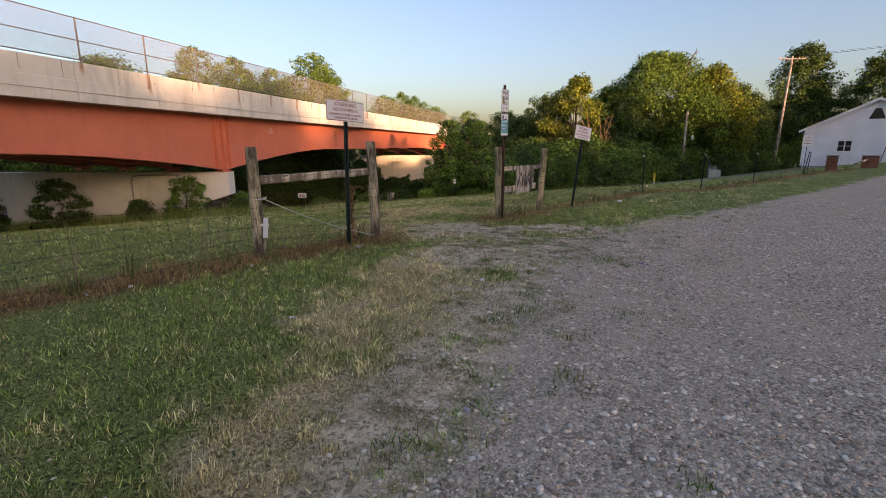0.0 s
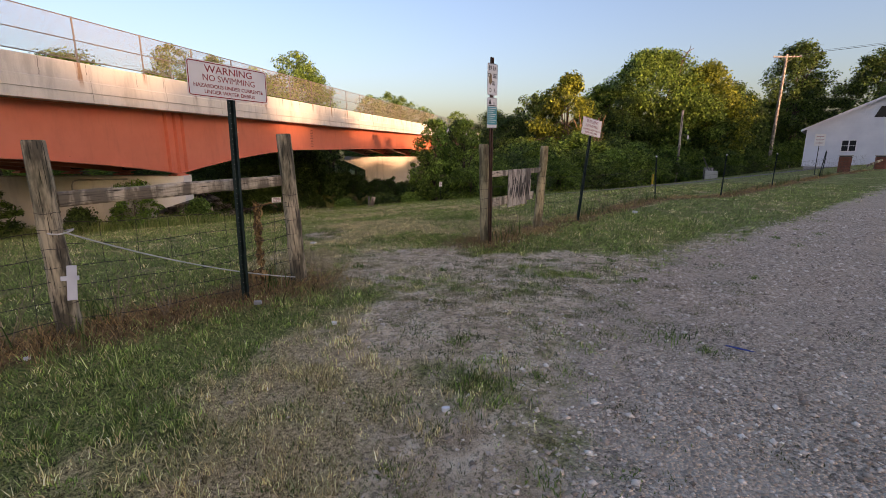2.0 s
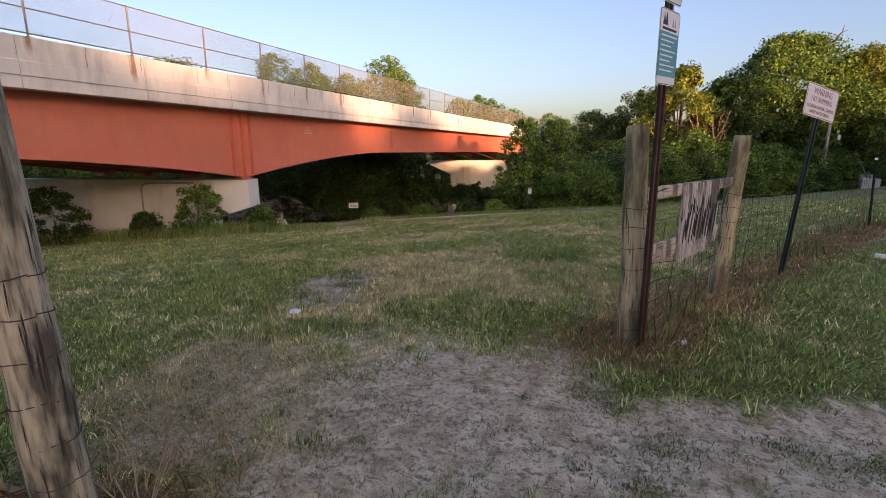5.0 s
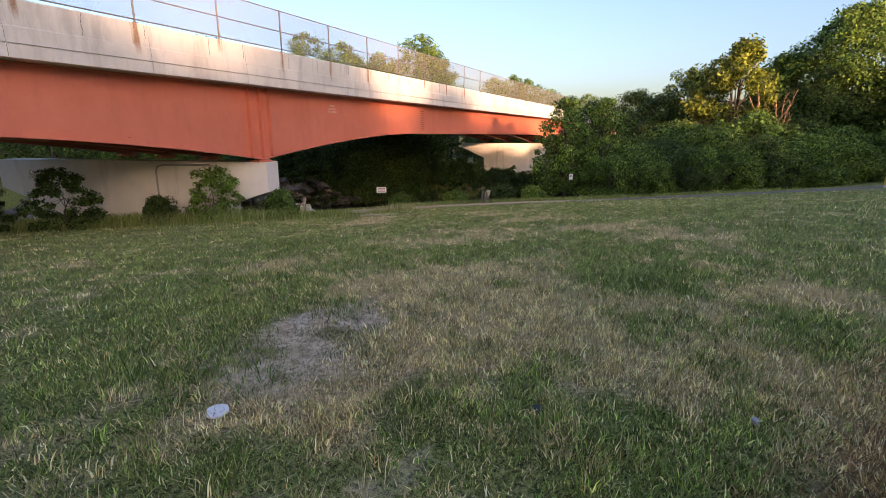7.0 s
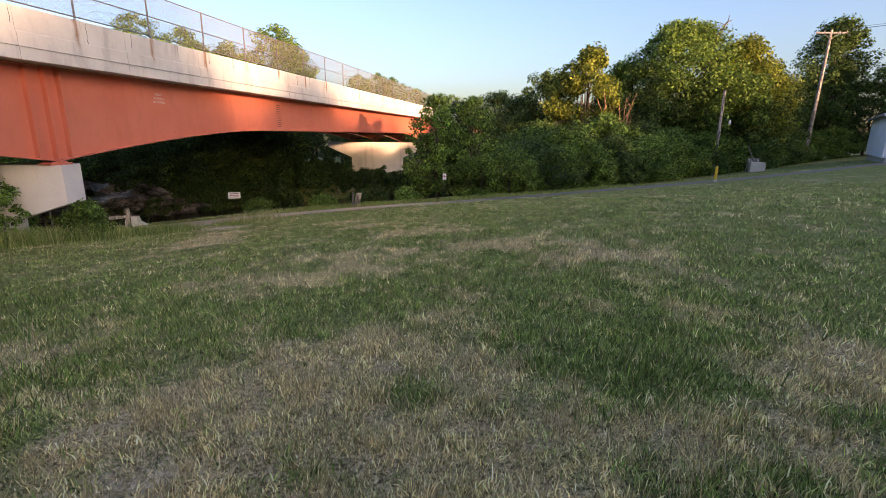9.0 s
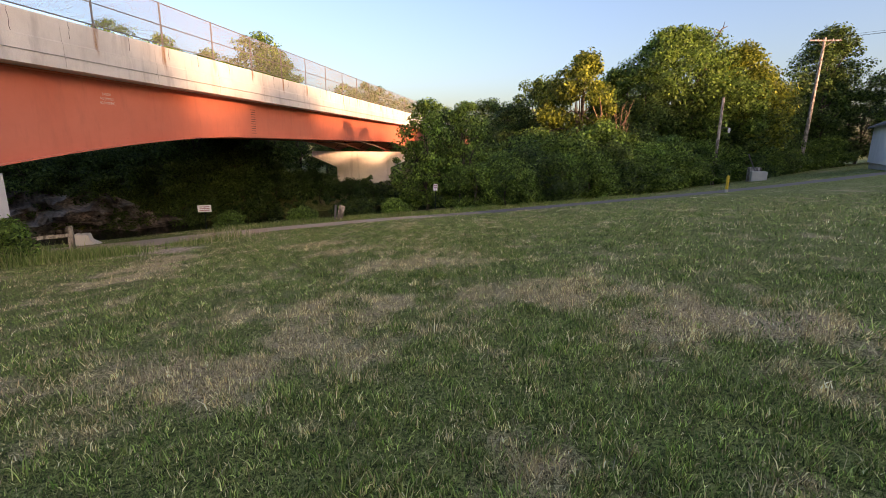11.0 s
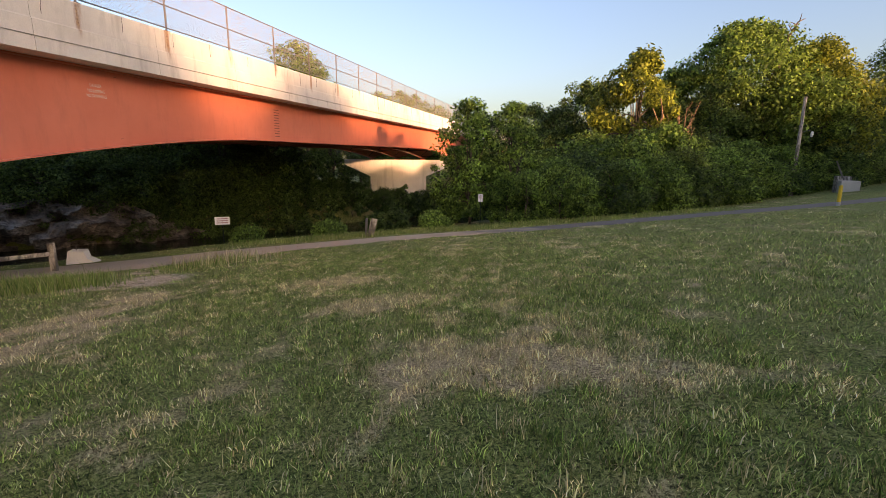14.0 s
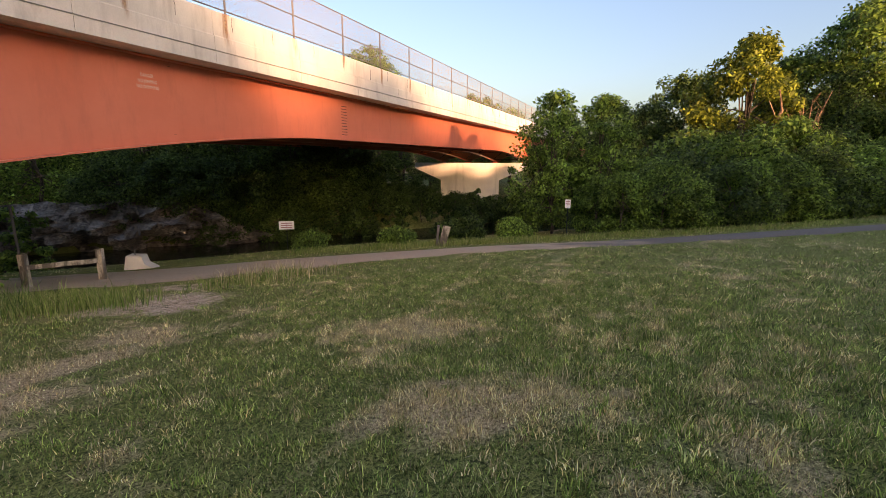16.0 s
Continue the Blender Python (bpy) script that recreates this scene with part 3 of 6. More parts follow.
    for y in posts:
        s = Build().tube([(-0.16, y, z0), (-0.16, y, z1 + 0.03)], 0.034, 8).box((-0.26, y - 0.09, z0), (-0.08, y + 0.09, z0 + 0.02))
        part("fence_post", s, GALV, bridge)
    for z in (z0 + 0.12, (z0 + z1) / 2, z1):
        part("fence_rail", Build().tube([(-0.16, posts[0], z), (-0.16, posts[-1], z)], 0.024, 6), GALV, bridge)
    s = Build().add([(-0.135, posts[0], z0 + 0.1), (-0.135, posts[-1], z0 + 0.1), (-0.135, posts[-1], z1), (-0.135, posts[0], z1)], [(0, 1, 2, 3)])
    part("chain_link_mesh", s, CHAIN, bridge)


build_bridge()


def letters(text, size, m, material, parent, name="lettering", wide=1.0, bold=0.0, align="CENTER"):
    """Words as a flat mesh in the x, y plane of m, in the parent's axes."""
    cu = bpy.data.curves.new("words", "FONT")
    cu.body, cu.size, cu.align_x, cu.align_y, cu.extrude, cu.offset = text, size, align, "CENTER", 0.0006, bold
    cu.resolution_u = 3
    tmp = new("words", cu)
    bpy.context.view_layer.update()
    me = bpy.data.meshes.new_from_object(tmp.evaluated_get(bpy.context.evaluated_depsgraph_get()))
    bpy.data.objects.remove(tmp)
    me.transform(m @ Matrix.Diagonal((wide, 1, 1, 1)))
    me.materials.clear()
    me.materials.append(material)
    return part(name, me, material, parent)


face = pose(GX + 0.014, 5.25, -0.02, 90, 0, 90)     # girder face, seen from the lawn
for words, dz, size in (("DANGER", 2.66, 0.14), ("NO JUMPING", 2.49, 0.14), ("NO SWIMMING", 2.33, 0.14)):
    letters(words, size, face @ pose(0, dz, 0.004), STENCIL, bridge, "stencilled_warning", 0.72)

# ---- trees ----
def leaves(rnd, centres, radii, per, size, droop=0.3, simple=False):
    """Leaf blades scattered in clumps: vertices and quads."""
    c = np.repeat(centres, per, axis=0)
    r = np.repeat(radii, per)[:, None]
    n = len(c)
    d = rnd.normal(size=(n, 3))
    d /= np.linalg.norm(d, axis=1)[:, None]
    pos = c + d * r * rnd.uniform(0.35, 1.0, (n, 1)) ** 0.7 * np.array([1, 1, 0.72])
    normal = d * 0.6 + rnd.normal(size=(n, 3)) * 0.45 + np.array([0, 0, 0.55])
    normal /= np.linalg.norm(normal, axis=1)[:, None]
    along = np.cross(normal, rnd.normal(size=(n, 3)))
    along /= np.linalg.norm(along, axis=1)[:, None]
    along[:, 2] -= droop
    across = np.cross(normal, along)
    s = size * rnd.uniform(0.55, 1.25, (n, 1))
    v = np.stack([pos - along * s * 0.5, pos + across * s * 0.30 - normal * s * 0.08, pos + along * s * 0.6, pos - across * s * 0.30 - normal * s * 0.08], 1)
    if simple:
        v = v[:, [1, 2, 3]]
    k = v.shape[1]
    return v.reshape(-1, 3), np.arange(k * n).reshape(-1, k)


def crown_points(rnd, n, z0, z1, rad, lean=0.0, taper=0.6):
    """Clump centres filling an uneven crown between two heights."""
    u = rnd.uniform(0, 1, n)
    a = rnd.uniform(0, 2 * math.pi, n)
    prof = np.sqrt(np.clip(1 - (2 * np.abs(u - 0.42) / 1.16) ** 2.2, 0.03, 1)) * (1 - (1 - taper) * np.clip(u - 0.4, 0, 1))
    lob = 1 + 0.22 * np.sin(3 * a + 5 * u + rnd.uniform(0, 6)) + 0.16 * np.sin(5 * a - 7 * u + rnd.uniform(0, 6))
    q = rad * prof * lob * rnd.uniform(0.25, 1.0, n) ** 0.45
    return np.stack([q * np.cos(a) + lean * u, q * np.sin(a), z0 + (z1 - z0) * u], 1)


def limb_set(b, rnd, z0, z1, rad, girth, tips, lean=0.0):
    trunk = [(lean * k / 6 + 0.04 * rad * math.sin(k * 1.9), 0.04 * rad * math.cos(k * 1.3), -0.4 + (z0 + 0.65 * (z1 - z0) + 0.4) * k / 6) for k in range(7)]
    b.tube(trunk, [girth * (1.25 - 0.16 * k) for k in range(7)], 8)
    for t in tips:
        k = 2 + int(rnd.randint(0, 4))
        s = Vector(trunk[min(k, 6)])
        e = Vector(t)
        mid = s.lerp(e, 0.5) + Vector((0, 0, 0.12 * rad))
        b.tube([s, mid, e], [girth * 0.42, girth * 0.25, girth * 0.08], 5, cap=False)


def make_tree(m, seed, z1, rad, leaf, size, label, clumps=110, per=110, z0=None, clump=None, girth=None, lean=0.0, taper=0.6, name="tree", category="tree", group="", simple=False):
    rnd = np.random.RandomState(seed)
    z0 = z1 * 0.14 if z0 is None else z0
    t = thing(name, m, label, category, group)
    pts = crown_points(rnd, clumps, z0, z1 * 0.96, rad, lean, taper)
    rr = (clump or rad * 0.27) * rnd.uniform(0.6, 1.25, clumps)
    v, f = leaves(rnd, pts, rr, per, size * (1.2 if simple else 1.0), 0.3, simple)
    b = Build()
    limb_set(b, rnd, z0, z1, rad, girth or z1 * 0.018, pts[:: max(1, clumps // 14)], lean)
    part("trunk", b, BARK, t, smooth=True)
    part("crown", arrays("crown", v, f, leaf), leaf, t)
    return t


def stand(x, y, rz=0, s=1.0, sz=1.0, sink=0.0):
    return pose(x, y, land_z(x, y) - sink, 0, 0, rz) @ Matrix.Diagonal((s, s, s * sz, 1))


# edge of the wood beyond the trail
big_tree = make_tree(stand(13.4, 79.5), 11, 19.5, 8.6, LEAF_MID, 0.34, "tall broad tree with a sunlit yellow-green crown", 270, 210, clump=1.75)
make_tree(stand(20.6, 80.5), 12, 16.6, 5.4, LEAF_SUNLIT, 0.34, "tall tree with sunlit yellow-green leaves", 170, 190, clump=1.5)
make_tree(stand(6.6, 78.0), 13, 15.6, 4.8, LEAF_MID, 0.34, "leafy tree at the edge of the wood", 150, 180, clump=1.4)
make_tree(stand(1.4, 70.0), 14, 15.6, 4.3, LEAF_SUNLIT, 0.32, "tree with the evening sun put into its yellow-green leaves", 140, 190, clump=1.25)
make_tree(stand(-3.0, 80.0), 15, 16.6, 5.8, LEAF_SHADED, 0.32, "dense dark green tree in shade", 170, 190, z0=0.6, clump=1.35)
tree_mid = make_tree(stand(-10.4, 84.0), 16, 13.2, 4.6, LEAF_SHADED, 0.32, "dark green tree in shade at the wood's edge", 130, 150, z0=0.6, clump=1.15, simple=True)
tree_tall = make_tree(stand(40.0, 99.0), 17, 21.5, 5.2, LEAF_SHADED, 0.40, "tall dark tree behind the utility pole", 190, 150, clump=1.5, z0=1.5, simple=True)
make_tree(stand(50.0, 95.0), 18, 17.2, 6.2, LEAF_SHADED, 0.40, "dark green tree behind the white house", 170, 150, clump=1.7, z0=1.5, simple=True)
for x, y, s, rz in ((33.0, 103.0, 0.68, 40), (58.0, 90.0, 0.80, 130), (66.0, 84.0, 0.84, 200), (27.0, 106.0, 0.62, 250), (75.0, 78.0, 0.9, 20), (45.0, 108.0, 0.8, 75), (36.5, 96.5, 0.5, 110), (54.0, 84.0, 0.5, 170), (61.0, 80.0, 0.55, 240)):
    copy_thing(tree_tall, stand(x, y, rz, s))["label"] = "dark woodland tree behind the white house"
for x, y, s, rz in ((9.5, 74.0, 0.95, 60), (15.0, 76.5, 0.9, 140), (20.5, 78.0, 0.9, 200), (26.0, 87.0, 1.1, 280), (30.0, 94.0, 1.05, 320), (36.0, 101.5, 1.0, 20), (49.0, 104.0, 0.9, 75), (-16.5, 88.0, 0.9, 170), (23.0, 90.0, 1.15, 33), (5.0, 72.0, 0.8, 99), (-6.5, 76.0, 1.0, 211)):
    copy_thing(tree_mid, stand(x, y, rz, s))
twig = Build().tube([(2.6, -1.5, 14.0), (3.2, -1.5, 17.2), (3.9, -1.4, 18.6), (4.5, -1.4, 18.9)], [0.16, 0.12, 0.08, 0.03], 6)
for k, (dx, dz) in enumerate(((0.9, 0.9), (-0.5, 1.0), (0.6, 0.3), (-0.9, 0.5), (0.2, 1.2))):
    twig.tube([(3.2 + 0.2 * k, -1.45, 17.4 + 0.3 * k), (3.2 + 0.2 * k + 0.7 * dx, -1.4, 17.4 + 0.3 * k + 0.7 * dz)], [0.06, 0.02], 5)
part("dead_branch", twig, BARK, big_tree)
# bare dead tree among the leaves
dead = thing("dead_tree", stand(4.6, 66.2), "bare dead tree with pale reddish branches", "tree")
wood = Build()
rd = np.random.RandomState(8)
wood.tube([(0, 0, -0.3), (0.15, 0, 3.0), (0.1, 0.1, 6.2)], [0.17, 0.14, 0.10], 8)
for k in range(9):
    a = rd.uniform(0, 6.28)
    z0 = rd.uniform(4.2, 6.4)
    out = rd.uniform(0.6, 1.7)
    tip = Vector((0.1 + out * math.cos(a), 0.1 + out * math.sin(a), z0 + rd.uniform(2.0, 3.9)))
    mid = Vector((0.1, 0.1, z0)).lerp(tip, 0.5) + Vector((0.15 * math.cos(a), 0.15 * math.sin(a), -0.2))
    wood.tube([(0.1, 0.1, z0), mid, tip], [0.075, 0.05, 0.018], 5)
    for j in range(3):
        q = mid.lerp(tip, rd.uniform(0.1, 0.8))
        wood.tube([q, q + Vector((rd.uniform(-0.6, 0.6), rd.uniform(-0.6, 0.6), rd.uniform(0.4, 1.1)))], [0.028, 0.010], 4)
part("trunk", wood, DEADWOOD, dead, smooth=True)
# broken top of the tall tree
snag = thing("dead_snag", stand(1.9, 69.0), "broken dead trunk catching warm sunlight", "tree")
part("trunk", Build().tube([(1.0, -3.2, 5.6), (0.6, -3.4, 7.4), (1.0, -3.4, 8.6), (0.7, -3.3, 10.2)], [0.16, 0.13, 0.11, 0.05], 7).tube([(0.7, -3.3, 8.0), (0.1, -3.3, 9.4)], [0.08, 0.03], 5).tube([(1.0, -3.2, 5.6), (0.9, -3.0, -0.3)], [0.16, 0.22], 7), DEADWOOD, snag, smooth=True)

# shrubs in front of the wood
bush = make_tree(stand(-5.6, 47.6), 31, 3.6, 2.3, LEAF_MID, 0.17, "dense green shrub beside the paved trail", 90, 130, z0=0.15, clump=0.62, girth=0.05, taper=0.75, simple=True, name="bush", category="bush", group="shrubs along the wood")
bush_dark = make_tree(stand(-2.4, 49.2), 32, 3.4, 2.4, LEAF_SHADED, 0.17, "dark green shrub beside the paved trail", 90, 120, z0=0.15, clump=0.62, girth=0.05, taper=0.75, simple=True, name="bush", category="bush", group="shrubs along the wood")
bush_fresh = make_tree(stand(-7.6, 46.6), 34, 3.2, 1.5, LEAF_FRESH, 0.15, "light green spreading shrub beside the paved trail", 70, 120, z0=0.1, clump=0.45, girth=0.05, taper=0.55, simple=True, name="bush", category="bush", group="shrubs along the wood")
for i, (x, y, s) in enumerate(((-4.2, 47.3, 0.8), (-1.6, 49.6, 0.95), (0.6, 52.2, 1.2), (3.6, 55.4, 1.3), (-9.0, 48.6, 0.9), (6.2, 59.2, 1.4), (-2.8, 54.6, 1.7), (9.8, 64.6, 1.5), (2.2, 60.0, 2.0), (-6.2, 53.0, 1.6), (14.6, 70.0, 1.5))):
    copy_thing(bush_fresh, stand(x, y, i * 91, s, 1.0 + 0.15 * math.sin(i * 1.9)))
for i, (x, y, s) in enumerate(((0.4, 51.0, 1.0), (2.6, 53.6, 1.1), (4.8, 56.6, 1.15), (6.8, 59.6, 1.2), (8.8, 62.6, 1.2), (11.0, 65.6, 1.2), (13.6, 68.4, 1.15), (16.4, 71.0, 1.1), (20.0, 74.0, 1.2), (23.6, 77.6, 1.2), (27.0, 81.6, 1.2), (30.2, 86.0, 1.2), (34.5, 90.5, 1.2), (39.0, 92.5, 1.2),
                              (-8.0, 49.6, 0.9), (-4.6, 51.4, 1.25), (-1.2, 53.4, 1.4), (1.4, 57.0, 1.5), (4.0, 61.0, 1.6), (7.0, 65.4, 1.6), (10.0, 69.6, 1.6), (-7.2, 54.0, 1.4), (-3.6, 57.0, 1.6), (0.2, 62.0, 1.6))):
    copy_thing((bush, bush_dark, bush)[(i * 5 // 3) % 3], stand(x, y + 1.2, i * 77, s * 1.08, 0.95 + 0.12 * math.sin(i * 2.1)))
small_tree = make_tree(stand(-11.6, 49.0), 33, 8.4, 2.3, LEAF_FRESH, 0.20, "young light green tree beside the trail sign", 95, 110, z0=0.5, clump=0.62, girth=0.09, taper=0.55)
copy_thing(small_tree, stand(-9.2, 51.5, 120, 1.0))
copy_thing(small_tree, stand(-13.4, 52.0, 220, 0.7))

# far bank and woods behind the bridge
far_tree = make_tree(stand(-57.0, 108.0), 41, 25.5, 7.4, LEAF_MID, 0.5, "tall tree beyond the bridge", 150, 110, clump=2.0, simple=True)
for i, (x, y, s) in enumerate(((-63, 113, 1.18), (-71, 108, 0.98), (-79, 104, 0.92), (-86, 99, 0.93), (-84, 112, 0.95), (-121, 104, 0.95), (-48, 124, 0.8), (-52, 150, 0.95), (-74, 110, 0.86), (-95, 82, 0.62), (-45, 140, 0.85), (-36, 132, 0.7), (-100, 66, 0.55), (-102, 48, 0.55), (-100, 30, 0.55), (-98, 12, 0.55), (-92, -6, 0.55), (-50, 77, 0.42), (-57, 68, 0.42), (-60, 88, 0.5), (-45, 93, 0.42), (-52, 84, 0.45), (-40, 100, 0.42), (-33, 108, 0.42), (-30, 150, 0.7), (-18, 150, 0.62), (-8, 140, 0.6))):
    copy_thing(far_tree, stand(x, y, i * 67, s))
bank_tree = make_tree(stand(-52.0, 43.0), 42, 9.5, 4.2, LEAF_FRESH, 0.30, "green tree on the far river bank", 110, 90, z0=0.2, clump=1.1, taper=0.8, simple=True)
bank_dark = make_tree(stand(-46.0, 50.0), 43, 9.8, 4.4, LEAF_SHADED, 0.30, "dark shaded tree on the far river bank", 110, 75, z0=0.2, clump=1.1, taper=0.8, simple=True)
for i in range(26):
    s = -60 + (i % 13) * 6.1
    p = 62 + 9 * (i // 13) + 1.5 * math.sin(i * 2.3)
    x, y = -0.76 * p + 0.65 * s, 0.65 * p + 0.76 * s
    copy_thing(bank_dark if s > 9 else (bank_tree, bank_dark)[i % 3 == 2], stand(x, y, i * 53, 0.9 + 0.2 * math.sin(i * 1.7) + 0.25 * (i // 13)))

for i, (s, p) in enumerate(((18, 59.5), (21.5, 60.5), (14, 62), (17, 64), (20, 62.5), (22.5, 65), (15, 70), (19, 72), (23, 71), (24, 80), (29, 83), (34, 88), (40, 90), (20, 82), (46, 92), (27, 92), (33, 97))):
    copy_thing(bank_dark, stand(-0.76 * p + 0.65 * s, 0.65 * p + 0.76 * s, i * 71, 0.8 + 0.15 * math.sin(i * 1.7) + (0.25 if p > 75 else 0)))

# rows of dark shrubs added to hide the sunlit slope of the far bank
for i in range(42):
    s, p = 6 + 2.9 * (i % 14), 57.4 + 3.1 * (i // 14)
    copy_thing(bush_dark, stand(-0.76 * p + 0.65 * s, 0.65 * p + 0.76 * s, i * 59, (1.15 if s < 22 else 0.55) + 0.12 * math.sin(i * 2.9)))["label"] = "dark shrub on the far river bank"

for i in range(11):
    s, p = 8 + 1.6 * i, 56.6 + 0.5 * math.sin(i * 2.0)
    copy_thing(bush_dark, stand(-0.76 * p + 0.65 * s, 0.65 * p + 0.76 * s, i * 47, 0.85 + 0.12 * math.sin(i * 1.9)))["label"] = "dark shrub on the far river bank"

# unseen trees added behind the walk to keep the low sun off the lawn
e1, e2 = Vector((0.755, -0.656)), Vector((0.656, 0.755))
shade = make_tree(stand(*(e1 * 52 + e2 * -40)), 44, 13.2, 5.4, LEAF_MID, 0.7, "unseen tree added to keep the low sun off the lawn", 150, 110, z0=0.5, clump=1.7, taper=0.85, simple=True)
for i in range(1, 31):
    q = e1 * (52 + 5 * math.sin(i * 1.9)) + e2 * (-40 + 5.4 * i)
    # lower trees here let the sun through to the far pier
    low = max(0.38 * math.exp(-((-40 + 5.4 * i - 49) / 7) ** 2), 0.03 * math.exp(-((-40 + 5.4 * i - 27) / 15) ** 2))
    copy_thing(shade, stand(q.x, q.y, i * 83, 0.95 - low + 0.13 * math.sin(i * 2.7)))

# second unseen row, added to stop low sun reaching under the bridge
for i in range(24):
    q = e1 * (60 + 2.5 * math.sin(i * 2.3)) + e2 * (-34 + 4.4 * i)
    copy_thing(shade, stand(q.x, q.y, i * 61, 0.52 + 0.03 * math.sin(i * 1.7)))

# ---- fence by the lot ----
def wood_post(x, y, h, r, lean_x, lean_y, material, label, name="fence_post"):
    z = land_z(x, y)
    t = thing(name, pose(x, y, z, lean_x, lean_y), label, "post", "posts of the gateway fence")
    b = Build()
    b.tube([(0.004 * math.sin(k * 2), 0.004 * math.cos(k * 3), -0.35 + (h + 0.35) * k / 8) for k in range(8)] + [(0, 0, h - 0.012), (0, 0, h)], [r * (1.14 - 0.024 * k) for k in range(8)] + [r * 0.93, r * 0.86], 14)
    part("shaft", b, material, t, smooth=True)
    for z in (0.14, 0.30, 0.46, 0.62, 0.78, 0.94, 1.08):
        w = Build().tube([((r + 0.004) * math.cos(a * math.pi / 8), (r + 0.004) * math.sin(a * math.pi / 8), z + 0.006 * math.sin(a + z * 9)) for a in range(17)], 0.0028, 4, cap=False)
        if h > 1.5:
            part("wire_ring", w, WIRE, t)
    return t


wood_post(-4.16, 5.93, 1.66, 0.085, 0.4, -0.8, POST_GREY, "grey weathered round wooden fence post with white paint drip")
wood_post(-3.10, 7.92, 1.77, 0.088, 1.0, -2.2, POST_GREY, "round wooden gatepost, grey top, wrapped with fence wire")
wood_post(-1.22, 10.87, 1.69, 0.085, -1.5, -2.5, POST_PALE, "round wooden gatepost wrapped with fence wire")
wood_post(-0.41, 12.86, 1.69, 0.085, -2.7, 2.6, POST_PALE, "leaning round wooden fence post")


def beam(name, a, c, half_w, half_h, label, parent=None):
    """A squared timber with its grain along its own x axis."""
    a, c = Vector(a), Vector(c)
    n = 8
    L = (c - a).length
    b = Build()
    prof = [(-half_w, -half_h * 0.7), (-half_w * 0.7, -half_h), (half_w * 0.7, -half_h), (half_w, -half_h * 0.7), (half_w, half_h * 0.7), (half_w * 0.7, half_h), (-half_w * 0.7, half_h), (-half_w, half_h * 0.7)]
    for k in range(n + 1):
        w = 1 + 0.05 * math.sin(k * 2.3)
        b.v += [(L * k / n, y * w, z * w + 0.004 * math.sin(k * 1.7)) for y, z in prof]
    for k in range(n):
        for j in range(8):
            p, q = k * 8 + j, k * 8 + (j + 1) % 8
            b.f.append((p, q, q + 8, p + 8))
    b.f += [tuple(range(8))[::-1], tuple(range(n * 8, n * 8 + 8))]
    ob = part(name, b, RAIL, parent)
    ob.matrix_basis = Matrix.Translation(a) @ (c - a).to_track_quat("X", "Z").to_matrix().to_4x4()
    if label:
        tagged(ob, label, "rail")
    return ob


beam("fence_rail", (-4.13, 5.99, 1.06), (-3.20, 7.88, 1.11), 0.035, 0.062, "weathered brown squared wooden rail between two fence posts")
drip = Build().box((-0.035, 0, 0), (0.035, 0.01, 0.30), pose(-4.045, 5.905, 0.22, 0, 6, 55), 0.004).box((-0.075, 0, 0.17), (0.05, 0.012, 0.21), pose(-4.045, 5.905, 0.22, 0, 6, 55), 0.004)
tagged(part("paint_patch", drip, TRIM), "white paint drip on the grey fence post", "paint patch")

# board panel between the second pair of posts
C, D = Vector((-1.25, 10.85, 0)), Vector((-0.42, 12.87, 0))
panel = thing("board_panel", Matrix.Translation(C + Vector((0, 0, 0.06))) @ (D - C).to_track_quat("X", "Z").to_matrix().to_4x4(), "weathered grey plank panel with dark scrawled paint between posts", "panel")
part("upper_rail", Build().box((0.06, -0.05, 0.93), (2.14, -0.01, 1.03), None, 0.008), RAIL, panel)
part("lower_rail", Build().box((0.06, -0.05, 0.42), (1.85, -0.01, 0.57), None, 0.008), RAIL, panel)
for k in range(6):
    x = 0.72 + k * 0.152
    lo, hi = 0.36 + (0.0, 0.01, 0.0, 0.012, 0.0, 0.06)[k], 1.035 - (0.0, 0.0, 0.01, 0.0, 0.005, 0.0)[k]
    part("board", Build().box((x, -0.082, lo), (x + 0.146, -0.054, hi), None, 0.005), BOARD, panel)
for k in range(12):
    x = 0.76 + 0.07 * k
    z = 0.52 + 0.02 * math.sin(k * 2)
    stroke = Build().tube([(x, -0.085, z), (x + 0.03, -0.086, z + 0.2), (x + 0.055, -0.085, z + 0.05 + 0.17 * (k % 3)), (x + 0.075, -0.086, z + 0.26 + 0.05 * (k % 2))], 0.005, 4)
    part("paint_stroke", stroke, SIGNINK, panel)


# ---- wire fence ----
def wire_span(a, c, heights, stays, sag=0.03, label="sagging woven wire fence between posts"):
    (ax, ay), (cx, cy) = a, c
    n = max(3, int(math.hypot(cx - ax, cy - ay) / 0.25))
    rnd = random.Random(int(ax * 10 + cy))

    def spot(k, h):
        u = k / n
        x, y = ax + (cx - ax) * u, ay + (cy - ay) * u
        return Vector((x + 0.012 * math.sin(k * 1.3 + h * 5), y + 0.012 * math.cos(k * 0.9 + h), land_z(x, y) + h - sag * 4 * u * (1 - u) + 0.012 * math.sin(k * 1.7 + h * 9)))
    t = thing("wire_fence", Matrix.Identity(4), label, "fence", "wire fence along the lot")
    for h in heights:
        part("strand", Build().tube([spot(k, h) for k in range(n + 1)], 0.0034, 4, cap=False), WIRE, t)
    if stays:
        b = Build()
        for k in range(1, n):
            if rnd.random() < 0.93:
                b.tube([spot(k, h) for h in heights], 0.0026, 3, cap=False)
        tagged(part("stay_wire", b, WIRE, t), kind="stuff")


